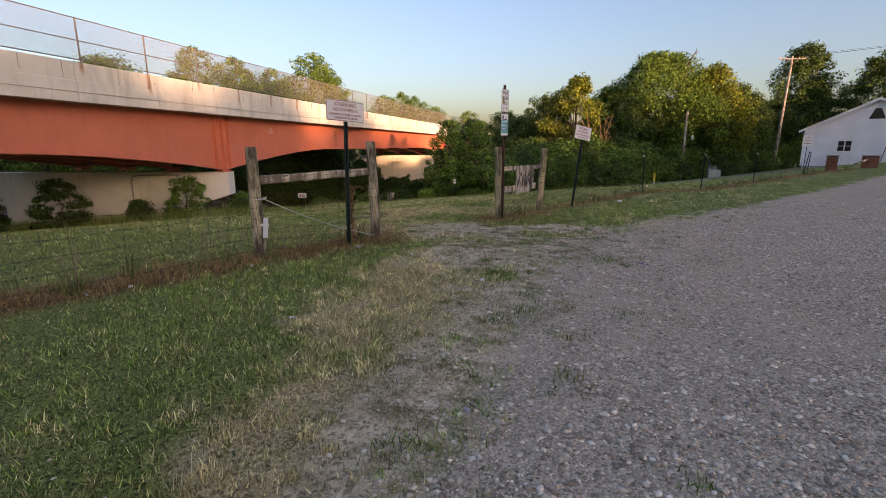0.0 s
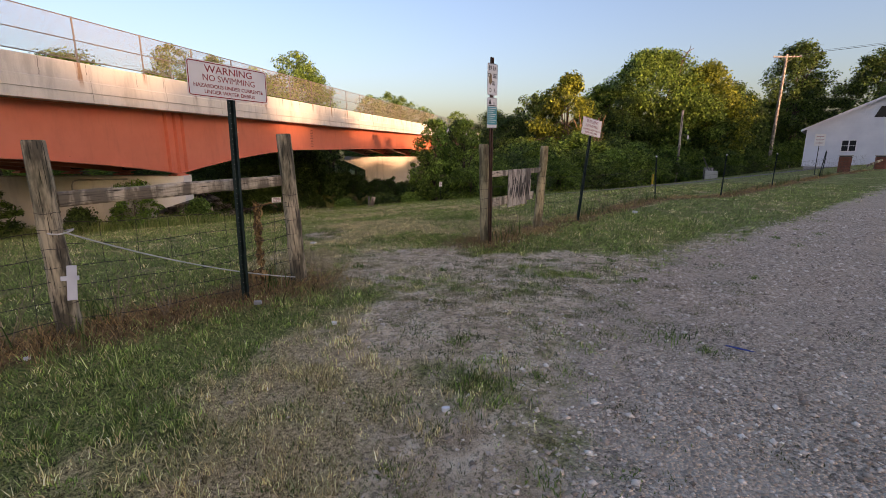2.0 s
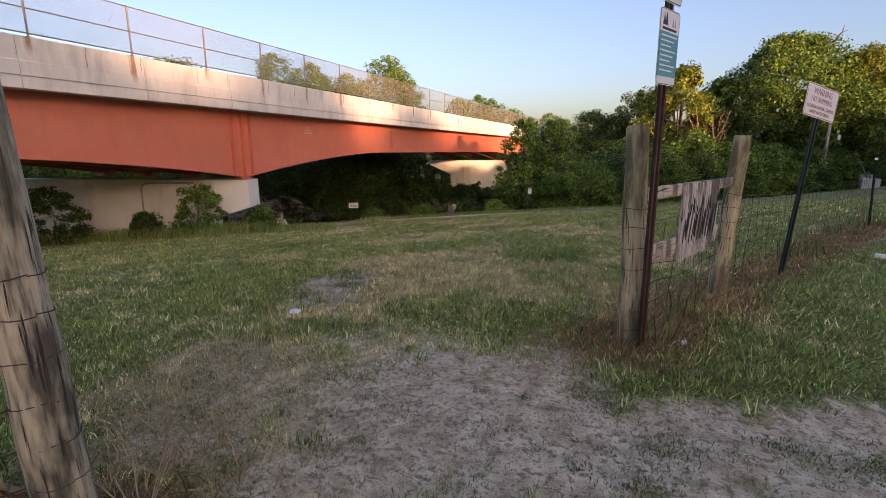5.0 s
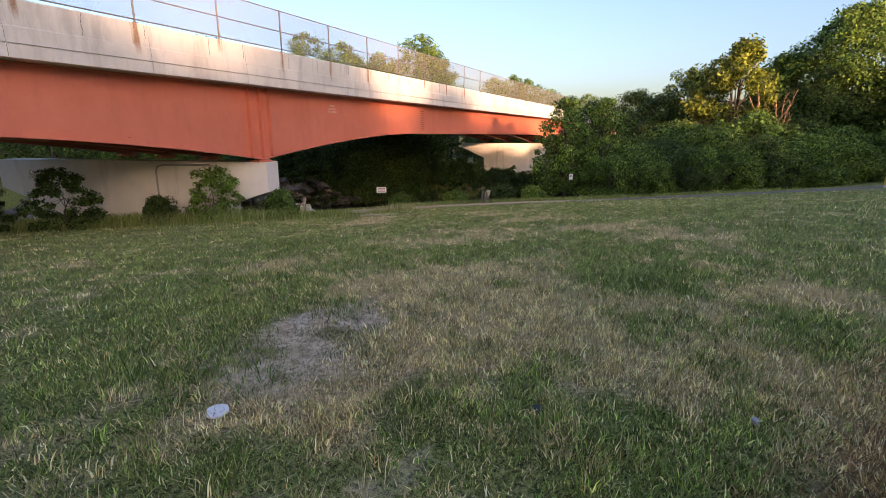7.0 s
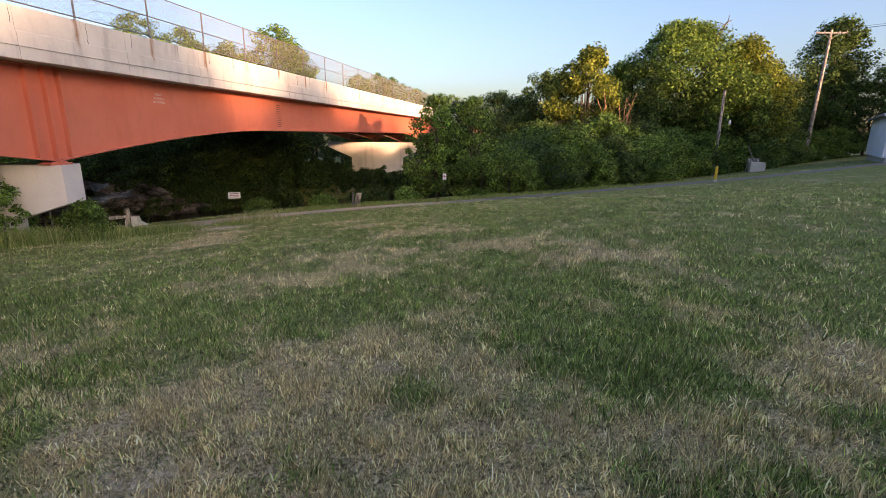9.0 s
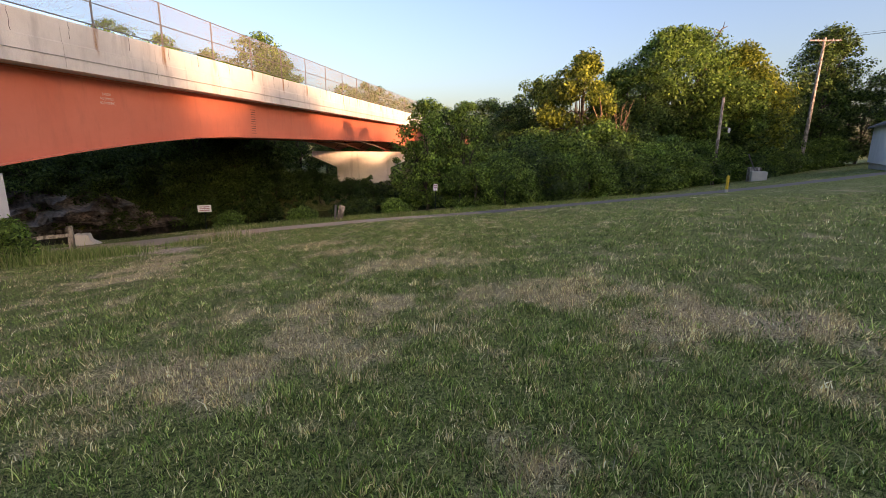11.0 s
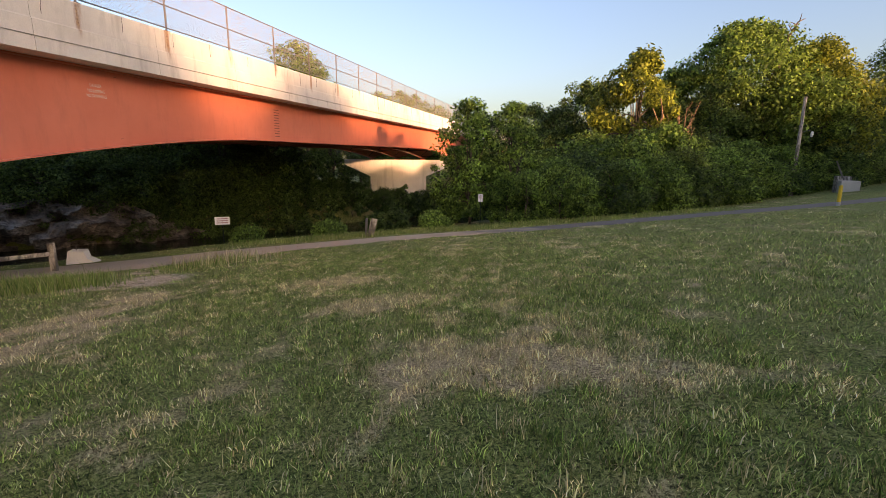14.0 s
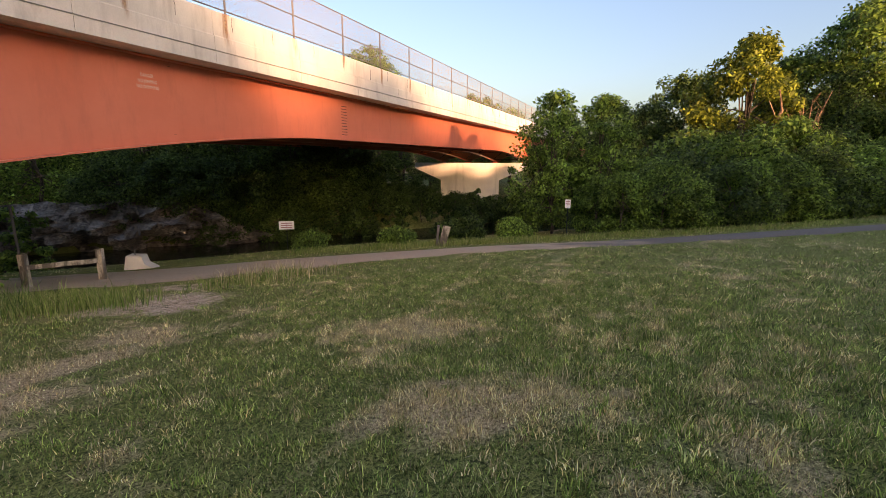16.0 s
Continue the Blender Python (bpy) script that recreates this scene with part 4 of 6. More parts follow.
HEIGHTS = (0.14, 0.30, 0.46, 0.62, 0.80, 1.0)
wire_span(FENCE[1], FENCE[2], HEIGHTS, True, 0.05)
wire_span(FENCE[3], FENCE[4], HEIGHTS, True, 0.05)
wire_span((-8.2, -1.66), FENCE[1], (0.16, 0.34, 0.52, 0.72, 0.92), True, 0.10)
wire_span(FENCE[0], (-8.2, -1.66), (0.16, 0.34, 0.52, 0.72, 0.92), False, 0.10)
for a, c in zip(FENCE[4:-1], FENCE[5:]):
    wire_span(a, c, (0.2, 0.5, 0.8, 1.05), True, 0.06)
wood_post(-8.2, -1.66, 1.45, 0.08, 2, 1, POST_GREY, "grey weathered round wooden fence post")


def t_post(x, y, h, lean):
    t = thing("metal_fence_post", pose(x, y, land_z(x, y), lean * 0.4, lean), "thin dark green steel T fence post with pale tip", "post", "steel posts of the wire fence")
    part("shaft", Build().box((-0.022, -0.004, -0.3), (0.022, 0.004, h)).box((-0.003, -0.004, -0.3), (0.003, -0.035, h)), GREENSTEEL, t)
    part("tip", Build().box((-0.023, -0.036, h), (0.023, 0.006, h + 0.05)), TRIM, t)


for (x, y), lean in zip(FENCE[5:9], (-3, 1, 1, 2)):
    t_post(x, y, 1.42, lean)
t_post(14.6, 34.0, 1.5, 5)

rope_pts = []
for k in range(17):
    u = k / 16
    rope_pts.append((-4.05 + 0.95 * u, 5.93 + 1.90 * u, 0.80 - 0.84 * u - 0.07 * 4 * u * (1 - u)))
rope = thing("rope", Matrix.Identity(4), "slack white rope tied between two fence posts", "rope")
part("cord", Build().tube(rope_pts, 0.007, 6), ROPE, rope)
part("knot", Build().tube([(-4.12 + 0.095 * math.cos(a * 0.5), 5.95 + 0.095 * math.sin(a * 0.5), 0.80 + 0.01 * math.sin(a)) for a in range(14)], 0.007, 6), ROPE, rope)


# ---- signs ----
def rounded(w, h, r, n=5):
    out = []
    for cx, cy, a0 in ((w / 2 - r, h / 2 - r, 0), (-w / 2 + r, h / 2 - r, 90), (-w / 2 + r, -h / 2 + r, 180), (w / 2 - r, -h / 2 + r, 270)):
        out += [(cx + r * math.cos(radians(a0 + 90 * k / n)), cy + r * math.sin(radians(a0 + 90 * k / n))) for k in range(n + 1)]
    return out


def ring(w, h, r, t, m):
    o, i = rounded(w, h, r), rounded(w - 2 * t, h - 2 * t, max(0.004, r - t))
    n = len(o)
    b = Build()
    b.add([(x, y, 0) for x, y in o] + [(x, y, 0) for x, y in i], [(k, (k + 1) % n, n + (k + 1) % n, n + k) for k in range(n)], m)
    return b


def channel_post(parent, h, material, holes=True):
    """A steel U-channel signpost; local y is towards the back."""
    b = Build()
    b.prism([(-0.045, 0.0), (-0.020, 0.0), (-0.014, 0.028), (0.014, 0.028), (0.020, 0.0), (0.045, 0.0), (0.045, 0.005), (0.024, 0.005), (0.018, 0.034), (-0.018, 0.034), (-0.024, 0.005), (-0.045, 0.005)], h + 0.4, pose(0, 0, -0.4))
    p = part("post", b, material, parent, "dark steel channel post with punched holes")
    if holes:
        hb = Build()
        for k in range(int(h / 0.05)):
            hb.prism([(0.0045 * math.cos(a * 1.047), 0.0045 * math.sin(a * 1.047)) for a in range(6)], 0.002, pose(0, 0.026, 0.04 + k * 0.05, 90))
        tagged(part("punched_holes", hb, SIGNBACK, p), kind="stuff")
    return p


def warning_sign(m, h, lean_mid, ink, label, w=0.85, tall=0.30):
    t = thing("warning_sign", m, label, "sign", "no swimming signs")
    channel_post(t, h - 0.04, GREENSTEEL)
    face = pose(0, -0.004, h - tall / 2, 90)
    pl = part("panel", Build().prism(rounded(w, tall, 0.03), 0.003, face @ pose(0, 0, -0.003)), SIGNWHITE, t)
    part("border", ring(w - 0.014, tall - 0.014, 0.026, 0.009, face @ pose(0, 0, 0.0015)), ink, pl)
    for words, y, s, wide in (("WARNING", 0.086, 0.084, 1.25), ("NO SWIMMING", 0.012, 0.074, 1.10), ("HAZARDOUS UNDER CURRENT&", -0.055, 0.045, 1.10), ("UNDER WATER DEBRIS", -0.104, 0.044, 1.18)):
        letters(words, s * tall / 0.30, face @ pose(0, y * tall / 0.30, 0.0015), ink, pl, "lettering", wide * w / 0.85 * 0.30 / tall, 0.0 if "MM" in words else 0.0005)
    for z in (tall / 2 - 0.016, -tall / 2 + 0.016):
        part("bolt", Build().tube([(0, -0.004, h - tall / 2 + z), (0, -0.011, h - tall / 2 + z)], 0.008, 8), SIGNBACK, pl)
    return t


warning_sign(pose(-3.29, 7.14, land_z(-3.29, 7.14), 0, 1.0, 73.7), 2.39, 0, SIGNRED, "white metal warning sign with red lettering on green post", 0.885, 0.325)
warning_sign(pose(0.48, 14.25, land_z(0.48, 14.25), 0, 8.0, 50), 2.33, 0, SIGNPINK, "leaning faded warning sign with red lettering on post", 0.72, 0.38)


def park_sign():
    z = land_z(-1.13, 10.76)
    t = thing("park_sign", pose(-1.13, 10.76, z, 0, -1.0, 67), "rusty steel post carrying two worn park notice signs", "sign")
    channel_post(t, 3.01, RUSTSTEEL, False)
    f1 = pose(0.0, -0.004, 2.68, 90) @ Matrix.Diagonal((1, 0.88, 1, 1))
    up = part("notice", Build().prism(rounded(0.31, 0.54, 0.03), 0.003, f1 @ pose(0, 0, -0.003)), SIGNWHITE, t, "worn white notice with peeling letters")
    part("border", ring(0.30, 0.53, 0.026, 0.006, f1 @ pose(0, 0, 0.0015)), SIGNINK, up)
    for words, y in (("PA RK", 0.185), ("CL  SED", 0.06), ("  ER", -0.065), ("D   K", -0.19)):
        letters(words, 0.105, f1 @ pose(0, y, 0.0015), SIGNINK, up, "lettering", 0.80, 0.001)
    part("stain", Build().prism([(-0.07, 0.05), (-0.03, 0.11), (0.0, 0.07), (0.01, -0.04), (-0.03, -0.10), (-0.09, -0.05)], 0.001, f1 @ pose(-0.03, 0, 0.001)), STAIN, up)
    f2 = pose(0.0, -0.004, 2.17, 90) @ Matrix.Diagonal((1, 0.9, 1, 1))
    lo = part("notice", Build().prism(rounded(0.31, 0.52, 0.03), 0.003, f2 @ pose(0, 0, -0.003)), SIGNWHITE, t, "white notice with a teal lower panel")
    part("border", ring(0.302, 0.512, 0.026, 0.004, f2 @ pose(0, 0, 0.0012)), SIGNINK, lo)
    part("teal_field", Build().prism([(-0.145, -0.20), (0.145, -0.20), (0.145, 0.105), (-0.145, 0.105)], 0.001, f2 @ pose(0, 0, 0.0005)), SIGNTEAL, lo)
    for k, (x, s) in enumerate(((-0.09, 0.075), (-0.055, 0.09), (0.05, 0.06), (0.085, 0.05))):
        part("emblem", Build().prism([(x - s * 0.28, 0.15), (x + s * 0.28, 0.15), (x, 0.15 + s)], 0.001, f2 @ pose(0, 0, 0.0005)), SIGNINK if k < 2 else SIGNBACK, lo)
    part("heading_bar", Build().box((-0.11, 0.118, 0.0005), (0.11, 0.135, 0.0015), f2), SIGNINK, lo)
    for k in range(8):
        part("text_bar", Build().box((-0.12, 0.075 - k * 0.034, 0.0014), (0.12 - 0.04 * (k % 3), 0.085 - k * 0.034, 0.0022), f2), SIGNWHITE, lo)


park_sign()


def small_sign(x, y, top, w, h, rz, label, bars=3):
    z = land_z(x, y)
    t = thing("notice_sign", pose(x, y, z, 0, 0, rz), label, "sign", "small river notices")
    part("post", Build().tube([(0, 0.02, -0.3), (0, 0.02, top - z - 0.04)], 0.022, 6), GREENSTEEL, t)
    f = pose(0, 0, top - z - h / 2, 90)
    p = part("panel", Build().prism(rounded(w, h, 0.03), 0.004, f @ pose(0, 0, -0.004)), SIGNWHITE, t)
    for k in range(bars):
        part("text_bar", Build().box((-w * 0.36, h * (0.26 - 0.26 * k) - 0.02, 0.001), (w * 0.36, h * (0.26 - 0.26 * k) + 0.02, 0.002), f), SIGNPINK, p)


small_sign(-24.1, 40.3, -2.94, 0.78, 0.44, 35, "white notice with faded red writing on the river bank")
small_sign(-10.16, 45.08, -1.63, 0.27, 0.44, 8, "small white notice on a thin post by the trail", 2)
small_sign(16.4, 38.4, 2.35, 0.55, 0.75, -22, "white notice on a dark post near the house", 3)

# ---- things on the lawn and trail ----
def bollard(x, y):
    t = thing("bollard", pose(x, y, land_z(x, y)), "yellow steel bollard with a rounded cap beside the trail", "bollard")
    part("shaft", Build().tube([(0, 0, -0.2), (0, 0, 0.95), (0, 0, 1.0), (0, 0, 1.03)], [0.085, 0.085, 0.07, 0.035], 12), YELLOW, t, smooth=True)
    part("base", Build().tube([(0, 0, -0.2), (0, 0, 0.18)], 0.09, 12), BLOCK, t)


bollard(8.08, 45.9)
vault = thing("utility_vault", pose(18.6, 66.6, land_z(18.6, 66.6) - 0.1, 0, 0, -12), "weathered concrete utility vault with slanting pipe on lawn", "vault")
part("front_block", Build().box((-0.65, -0.6, -0.3), (0.7, 0.5, 1.05), None, 0.06), VAULT, vault)
part("rear_block", Build().box((-0.75, 0.55, -0.3), (0.35, 1.4, 1.4), None, 0.06), BOARD, vault)
part("pipe", Build().tube([(-0.2, 0.5, 1.0), (-1.0, 0.3, 2.7)], 0.06, 8), GALV, vault)

# lamp pole, utility pole, cables
lamp = thing("lamp_pole", stand(15.2, 68.7), "short wooden pole with a globe lamp on a curved arm", "lamp pole")
lz = land_z(15.2, 68.7)
part("pole", Build().tube([(0, 0, -0.5), (0, 0, 6.02 - lz)], [0.17, 0.13], 10), POLEWOOD, lamp, smooth=True)
arm = part("arm", Build().tube([(0, 0, 2.7 - lz), (0.3, -0.1, 3.0 - lz), (0.65, -0.2, 3.05 - lz), (0.85, -0.25, 2.95 - lz)], 0.035, 6), GALV, lamp)
part("globe", Build().tube([(0.85, -0.25, 2.98 - lz), (0.85, -0.25, 2.9 - lz), (0.85, -0.25, 2.7 - lz), (0.85, -0.25, 2.5 - lz), (0.85, -0.25, 2.45 - lz)], [0.05, 0.10, 0.13, 0.09, 0.03], 12), SIGNWHITE, arm, smooth=True)
pz = land_z(33.3, 88.9)
pole = thing("utility_pole", pose(33.3, 88.9, pz, 0, 1.3, 0), "tall pale wooden utility pole with a crossarm", "utility pole")
part("pole", Build().tube([(0, 0, -0.5), (0, 0, 8), (0, 0, 15.4 - pz)], [0.27, 0.22, 0.16], 10), POLEWOOD, pole, smooth=True)
armz = 15.0 - pz
cross = part("crossarm", Build().box((-1.9, -0.26, armz - 0.09), (1.9, -0.14, armz + 0.09), pose(0, 0, 0, 0, 0, 0)), POLEWOOD, pole)
for x in (-1.75, -0.9, 0.9, 1.75):
    part("insulator", Build().tube([(x, -0.2, armz + 0.09), (x, -0.2, armz + 0.17), (x, -0.2, armz + 0.26)], [0.03, 0.06, 0.03], 8), BLOCK, cross)
for sx in (-1, 1):
    part("brace", Build().tube([(sx * 0.9, -0.2, armz - 0.08), (0, -0.2, armz - 0.85)], 0.025, 4), GALV, pole)
for k, x in enumerate((-1.75, 0.9, 1.75)):
    a, c = Vector((33.9 + x, 88.7, 15.3)), Vector((88 + x, 44.0, 17.5 + 0.5 * k))
    pts = [a.lerp(c, u / 16) - Vector((0, 0, 1.1 * 4 * (u / 16) * (1 - u / 16))) for u in range(17)]
    tagged(part("cable", Build().tube(pts, 0.016, 4), SEAM), "thin dark overhead cable running from the pole", "cable", "overhead cables")


# ---- white house beyond the fence ----
def house():
    P, f = Vector((23.7, 56.7)), Vector((0.902, -0.431))
    z = land_z(P.x, P.y) - 0.1
    t = thing("house", Matrix.Translation((P.x, P.y, z)) @ Matrix.Rotation(math.atan2(f.y, f.x), 4, "Z"), "white clapboard gabled house with a dark roof", "house")
    W, L, E, A = 10.6, 15.0, 4.05, 6.75
    wall = part("wall", Build().prism([(0, 0.5), (W, 0.5), (W, E), (W / 2, A), (0, E)], L, Matrix(((1, 0, 0, 0), (0, 0, 1, 0), (0, 1, 0, 0), (0, 0, 0, 1)))), SIDING, t)
    for k in range(28):
        h = 0.62 + k * 0.22
        x0 = 0 if h < E else (h - E) / (A - E) * W / 2
        if h < A - 0.25:
            part("clapboard", Build().add([(x0, -0.004, h), (W - x0, -0.004, h), (W - x0, -0.022, h), (x0, -0.022, h), (x0, -0.004, h + 0.2), (W - x0, -0.004, h + 0.2)], [(0, 1, 2, 3), (3, 2, 5, 4), (0, 3, 4), (1, 5, 2)]), SIDING, wall)
    part("foundation", Build().box((0.15, 0.1, -0.6), (W - 0.15, L - 0.1, 0.52)), BLOCK, t)
    for s in (0, 1):
        m = (lambda x: x) if s == 0 else (lambda x: W - x)
        x0, z0 = -0.45, E - 0.23
        q = [(m(x0), z0), (m(W / 2), A), (m(W / 2), A + 0.16), (m(x0), z0 + 0.16)]
        b = Build()
        b.add([(x, -0.4, zz) for x, zz in q] + [(x, L + 0.4, zz) for x, zz in q], [(0, 1, 2, 3), (7, 6, 5, 4), (0, 4, 5, 1), (1, 5, 6, 2), (2, 6, 7, 3), (3, 7, 4, 0)])
        roof = part("roof", b, ROOF, t)
        part("bargeboard", Build().add([(m(x0), -0.43, z0 - 0.04), (m(W / 2), -0.43, A - 0.04), (m(W / 2), -0.43, A + 0.17), (m(x0), -0.43, z0 + 0.17), (m(x0), -0.40, z0 - 0.04), (m(W / 2), -0.40, A - 0.04), (m(W / 2), -0.40, A + 0.17), (m(x0), -0.40, z0 + 0.17)], [(0, 1, 2, 3), (7, 6, 5, 4), (0, 4, 5, 1), (3, 2, 6, 7)]), TRIM, roof)
    for wx in (2.8, 8.2):
        win = part("window", Build().box((wx, -0.05, 2.0), (wx + 1.0, -0.03, 2.95)), WINDOWDARK, t)
        fr = Build().box((wx - 0.08, -0.07, 1.92), (wx, -0.026, 3.03)).box((wx + 1.0, -0.07, 1.92), (wx + 1.08, -0.026, 3.03)).box((wx, -0.07, 2.95), (wx + 1.0, -0.026, 3.03)).box((wx, -0.07, 1.92), (wx + 1.0, -0.026, 2.0)).box((wx + 0.46, -0.07, 2.0), (wx + 0.54, -0.026, 2.95)).box((wx, -0.062, 2.45), (wx + 0.46, -0.026, 2.49)).box((wx + 0.54, -0.062, 2.45), (wx + 1.0, -0.026, 2.49))
        part("frame", fr, TRIM, win)
    part("gable_vent", Build().add([(W / 2 - 0.6, -0.05, 5.0), (W / 2 + 0.6, -0.05, 5.0), (W / 2 + 0.22, -0.05, 5.95), (W / 2 - 0.22, -0.05, 5.95), (W / 2 - 0.6, -0.026, 5.0), (W / 2 + 0.6, -0.026, 5.0), (W / 2 + 0.22, -0.026, 5.95), (W / 2 - 0.22, -0.026, 5.95)], [(0, 1, 2, 3), (0, 4, 5, 1), (1, 5, 6, 2), (2, 6, 7, 3), (3, 7, 4, 0)]), WINDOWDARK, t)
    for x, dx in ((6.6, -0.6), (9.6, -1.1)):
        part("conduit", Build().tube([(x, -0.06, 4.1), (x + dx, -0.06, 0.5)], 0.03, 5), SEAM, t)


house()


def crate(x, y, rz, w, h, label):
    t = thing("brick_pillar", pose(x, y, land_z(x, y), 0, 0, rz), label, "pillar", "brick pillars by the house")
    part("core", Build().box((-w / 2 + 0.01, -w / 2 + 0.01, -0.2), (w / 2 - 0.01, w / 2 - 0.01, h)), SEAM, t)
    for r in range(int(h / 0.1)):
        for sx, sy, a in ((0, -1, 0), (1, 0, 90), (0, 1, 180), (-1, 0, 270)):
            m = pose(0, 0, 0, 0, 0, a)
            n = 4
            for k in range(n):
                o = (r % 2) * 0.5
                x0 = -w / 2 + (k - o * 0.5) * w / n
                x0, x1 = max(-w / 2, x0), min(w / 2, x0 + w / n - 0.012)
                if x1 - x0 > 0.03 and r * 4 * 4 < 300:
                    part("brick", Build().box((x0, -w / 2 - 0.006, r * 0.1), (x1, -w / 2 + 0.02, r * 0.1 + 0.088), m), BRICKRED, t)
    part("cap", Build().box((-w / 2 - 0.05, -w / 2 - 0.05, h), (w / 2 + 0.05, w / 2 + 0.05, h + 0.07), None, 0.01), BLOCK, t)


crate(18.6, 39.6, -25, 0.64, 1.05, "red brick pillar at the end of the fence")
crate(21.6, 41.0, -25, 0.9, 0.85, "red brick pillar beside a wooden rail")
beam("wooden_rail", (20.2, 40.2, land_z(20.2, 40.2) + 0.3), (21.2, 40.55, land_z(21.2, 40.55) + 0.62), 0.04, 0.07, "pale wooden rail against a brick pillar")

# guard rail, block and pole where the trail goes under the bridge
guard = thing("guard_rail", Matrix.Identity(4), "low wooden guard rail of two posts beside the trail", "rail")
for x, y in ((-23.0, 28.1), (-22.2, 29.7)):
    z = land_z(x, y)
    part("post", Build().box((-0.09, -0.09, -0.4), (0.09, 0.09, 1.02), pose(x, y, z, 1, 0, 30), 0.015), RAIL, guard)
beam("rail", (-23.0, 28.0, land_z(-23.0, 28.1) + 0.62), (-22.2, 29.6, land_z(-22.2, 29.7) + 0.66), 0.05, 0.07, "", guard)
bz = land_z(-24.9, 32.8)
blk = thing("concrete_block", pose(-24.9, 32.8, bz, 0, 0, 35), "pale concrete barrier block with a sloping end on trail", "block")
part("body", Build().prism([(-0.55, -0.1), (0.62, -0.1), (0.5, 0.06), (0.2, 0.24), (0.12, 0.55), (-0.42, 0.58), (-0.5, 0.2)], 0.6, Matrix(((1, 0, 0, 0), (0, 0, 1, -0.3), (0, 1, 0, 0), (0, 0, 0, 1)))), PIER, blk)
part("pin", Build().tube([(-0.2, 0, 0.5), (-0.2, 0, 0.78)], 0.02, 6), GALV, blk)
mp = thing("metal_pole", pose(-26.8, 29.8, land_z(-26.8, 29.8), 0, -3), "thin pale metal pole beside the trail", "pole")
part("shaft", Build().tube([(0, 0, -0.3), (0, 0, 2.6)], 0.045, 8), GALV, mp)
st = thing("broken_post", pose(-15.2, 39.95, land_z(-15.2, 39.95), 0, 0, 20), "grey leaning broken post with a split board beyond the trail", "post")
part("shaft", Build().box((-0.06, -0.06, -0.3), (0.06, 0.06, 0.95), pose(0, 0, 0, 0, 4), 0.015), GALV, st)
part("board", Build().box((0.0, -0.02, -0.05), (0.34, 0.02, 1.0), pose(0.05, -0.09, 0, 0, 14, 0), 0.01), RAIL, st)


# ---- rock bluff across the water ----
def rock_bluff():
    n, h = 150, 22
    vs, fs = [], []
    for i in range(n):
        s = -14 + 30 * i / (n - 1)
        fade = float(step(s, -14, -9)) * (1 - float(step(s, 9, 16)))
        for j in range(h):
            u = j / (h - 1)
            z = -6.6 + (1.5 + 2.6 * fade) * u
            over = 1.3 * math.exp(-((u - 0.58) / 0.26) ** 2) - 1.0 * math.exp(-((u - 0.2) / 0.16) ** 2) - 2.4 * max(0, u - 0.8)
            q = Vector((s * 0.35, z * 0.9, 0))
            d = noise.fractal(q * 1.6, 0.8, 2.1, 6) * 1.5 + 0.5 * noise.cell(Vector((s * 1.1, z * 2.0, 3)))
            p = 55.5 - over * fade - d
            vs.append((-0.76 * p + 0.65 * s, 0.65 * p + 0.76 * s, z + 0.3 * noise.noise(q * 2.3)))
    for i in range(n - 1):
        for j in range(h - 1):
            a = i * h + j
            fs.append((a, a + h, a + h + 1, a + 1))
    ob = part("rock_bluff", Build().add(vs, fs), ROCK)
    tagged(ob, "undercut grey limestone bluff above the river", "rock", kind="structure")


rock_bluff()


def boulder(x, y, z, s, seed):
    rnd = np.random.RandomState(seed)
    bm = bmesh.new()
    bmesh.ops.create_icosphere(bm, subdivisions=2, radius=1.0)
    for v in bm.verts:
        k = 1 + 0.28 * noise.noise(v.co * 1.3 + Vector((seed, 0, 0))) + 0.1 * noise.noise(v.co * 4)
        v.co = Vector((v.co.x * 1.25, v.co.y * 0.8, v.co.z * 0.5)) * k * s
    me = bpy.data.meshes.new("boulder")
    bm.to_mesh(me)
    bm.free()
    me.materials.append(ROCK)
    ob = new("boulder", me)
    ob.matrix_basis = pose(x, y, z, rnd.uniform(-12, 12), rnd.uniform(-12, 12), rnd.uniform(0, 360))
    tagged(ob, "angular grey river boulder below the bluff", "boulder", "boulders below the bluff")


rb = np.random.RandomState(12)
for k in range(34):
    s, p = rb.uniform(-14, -2), rb.uniform(50.5, 54.0)
    boulder(-0.76 * p + 0.65 * s, 0.65 * p + 0.76 * s, rb.uniform(-5.9, -5.2) + 0.18 * (p - 49), rb.uniform(0.3, 0.7), k)

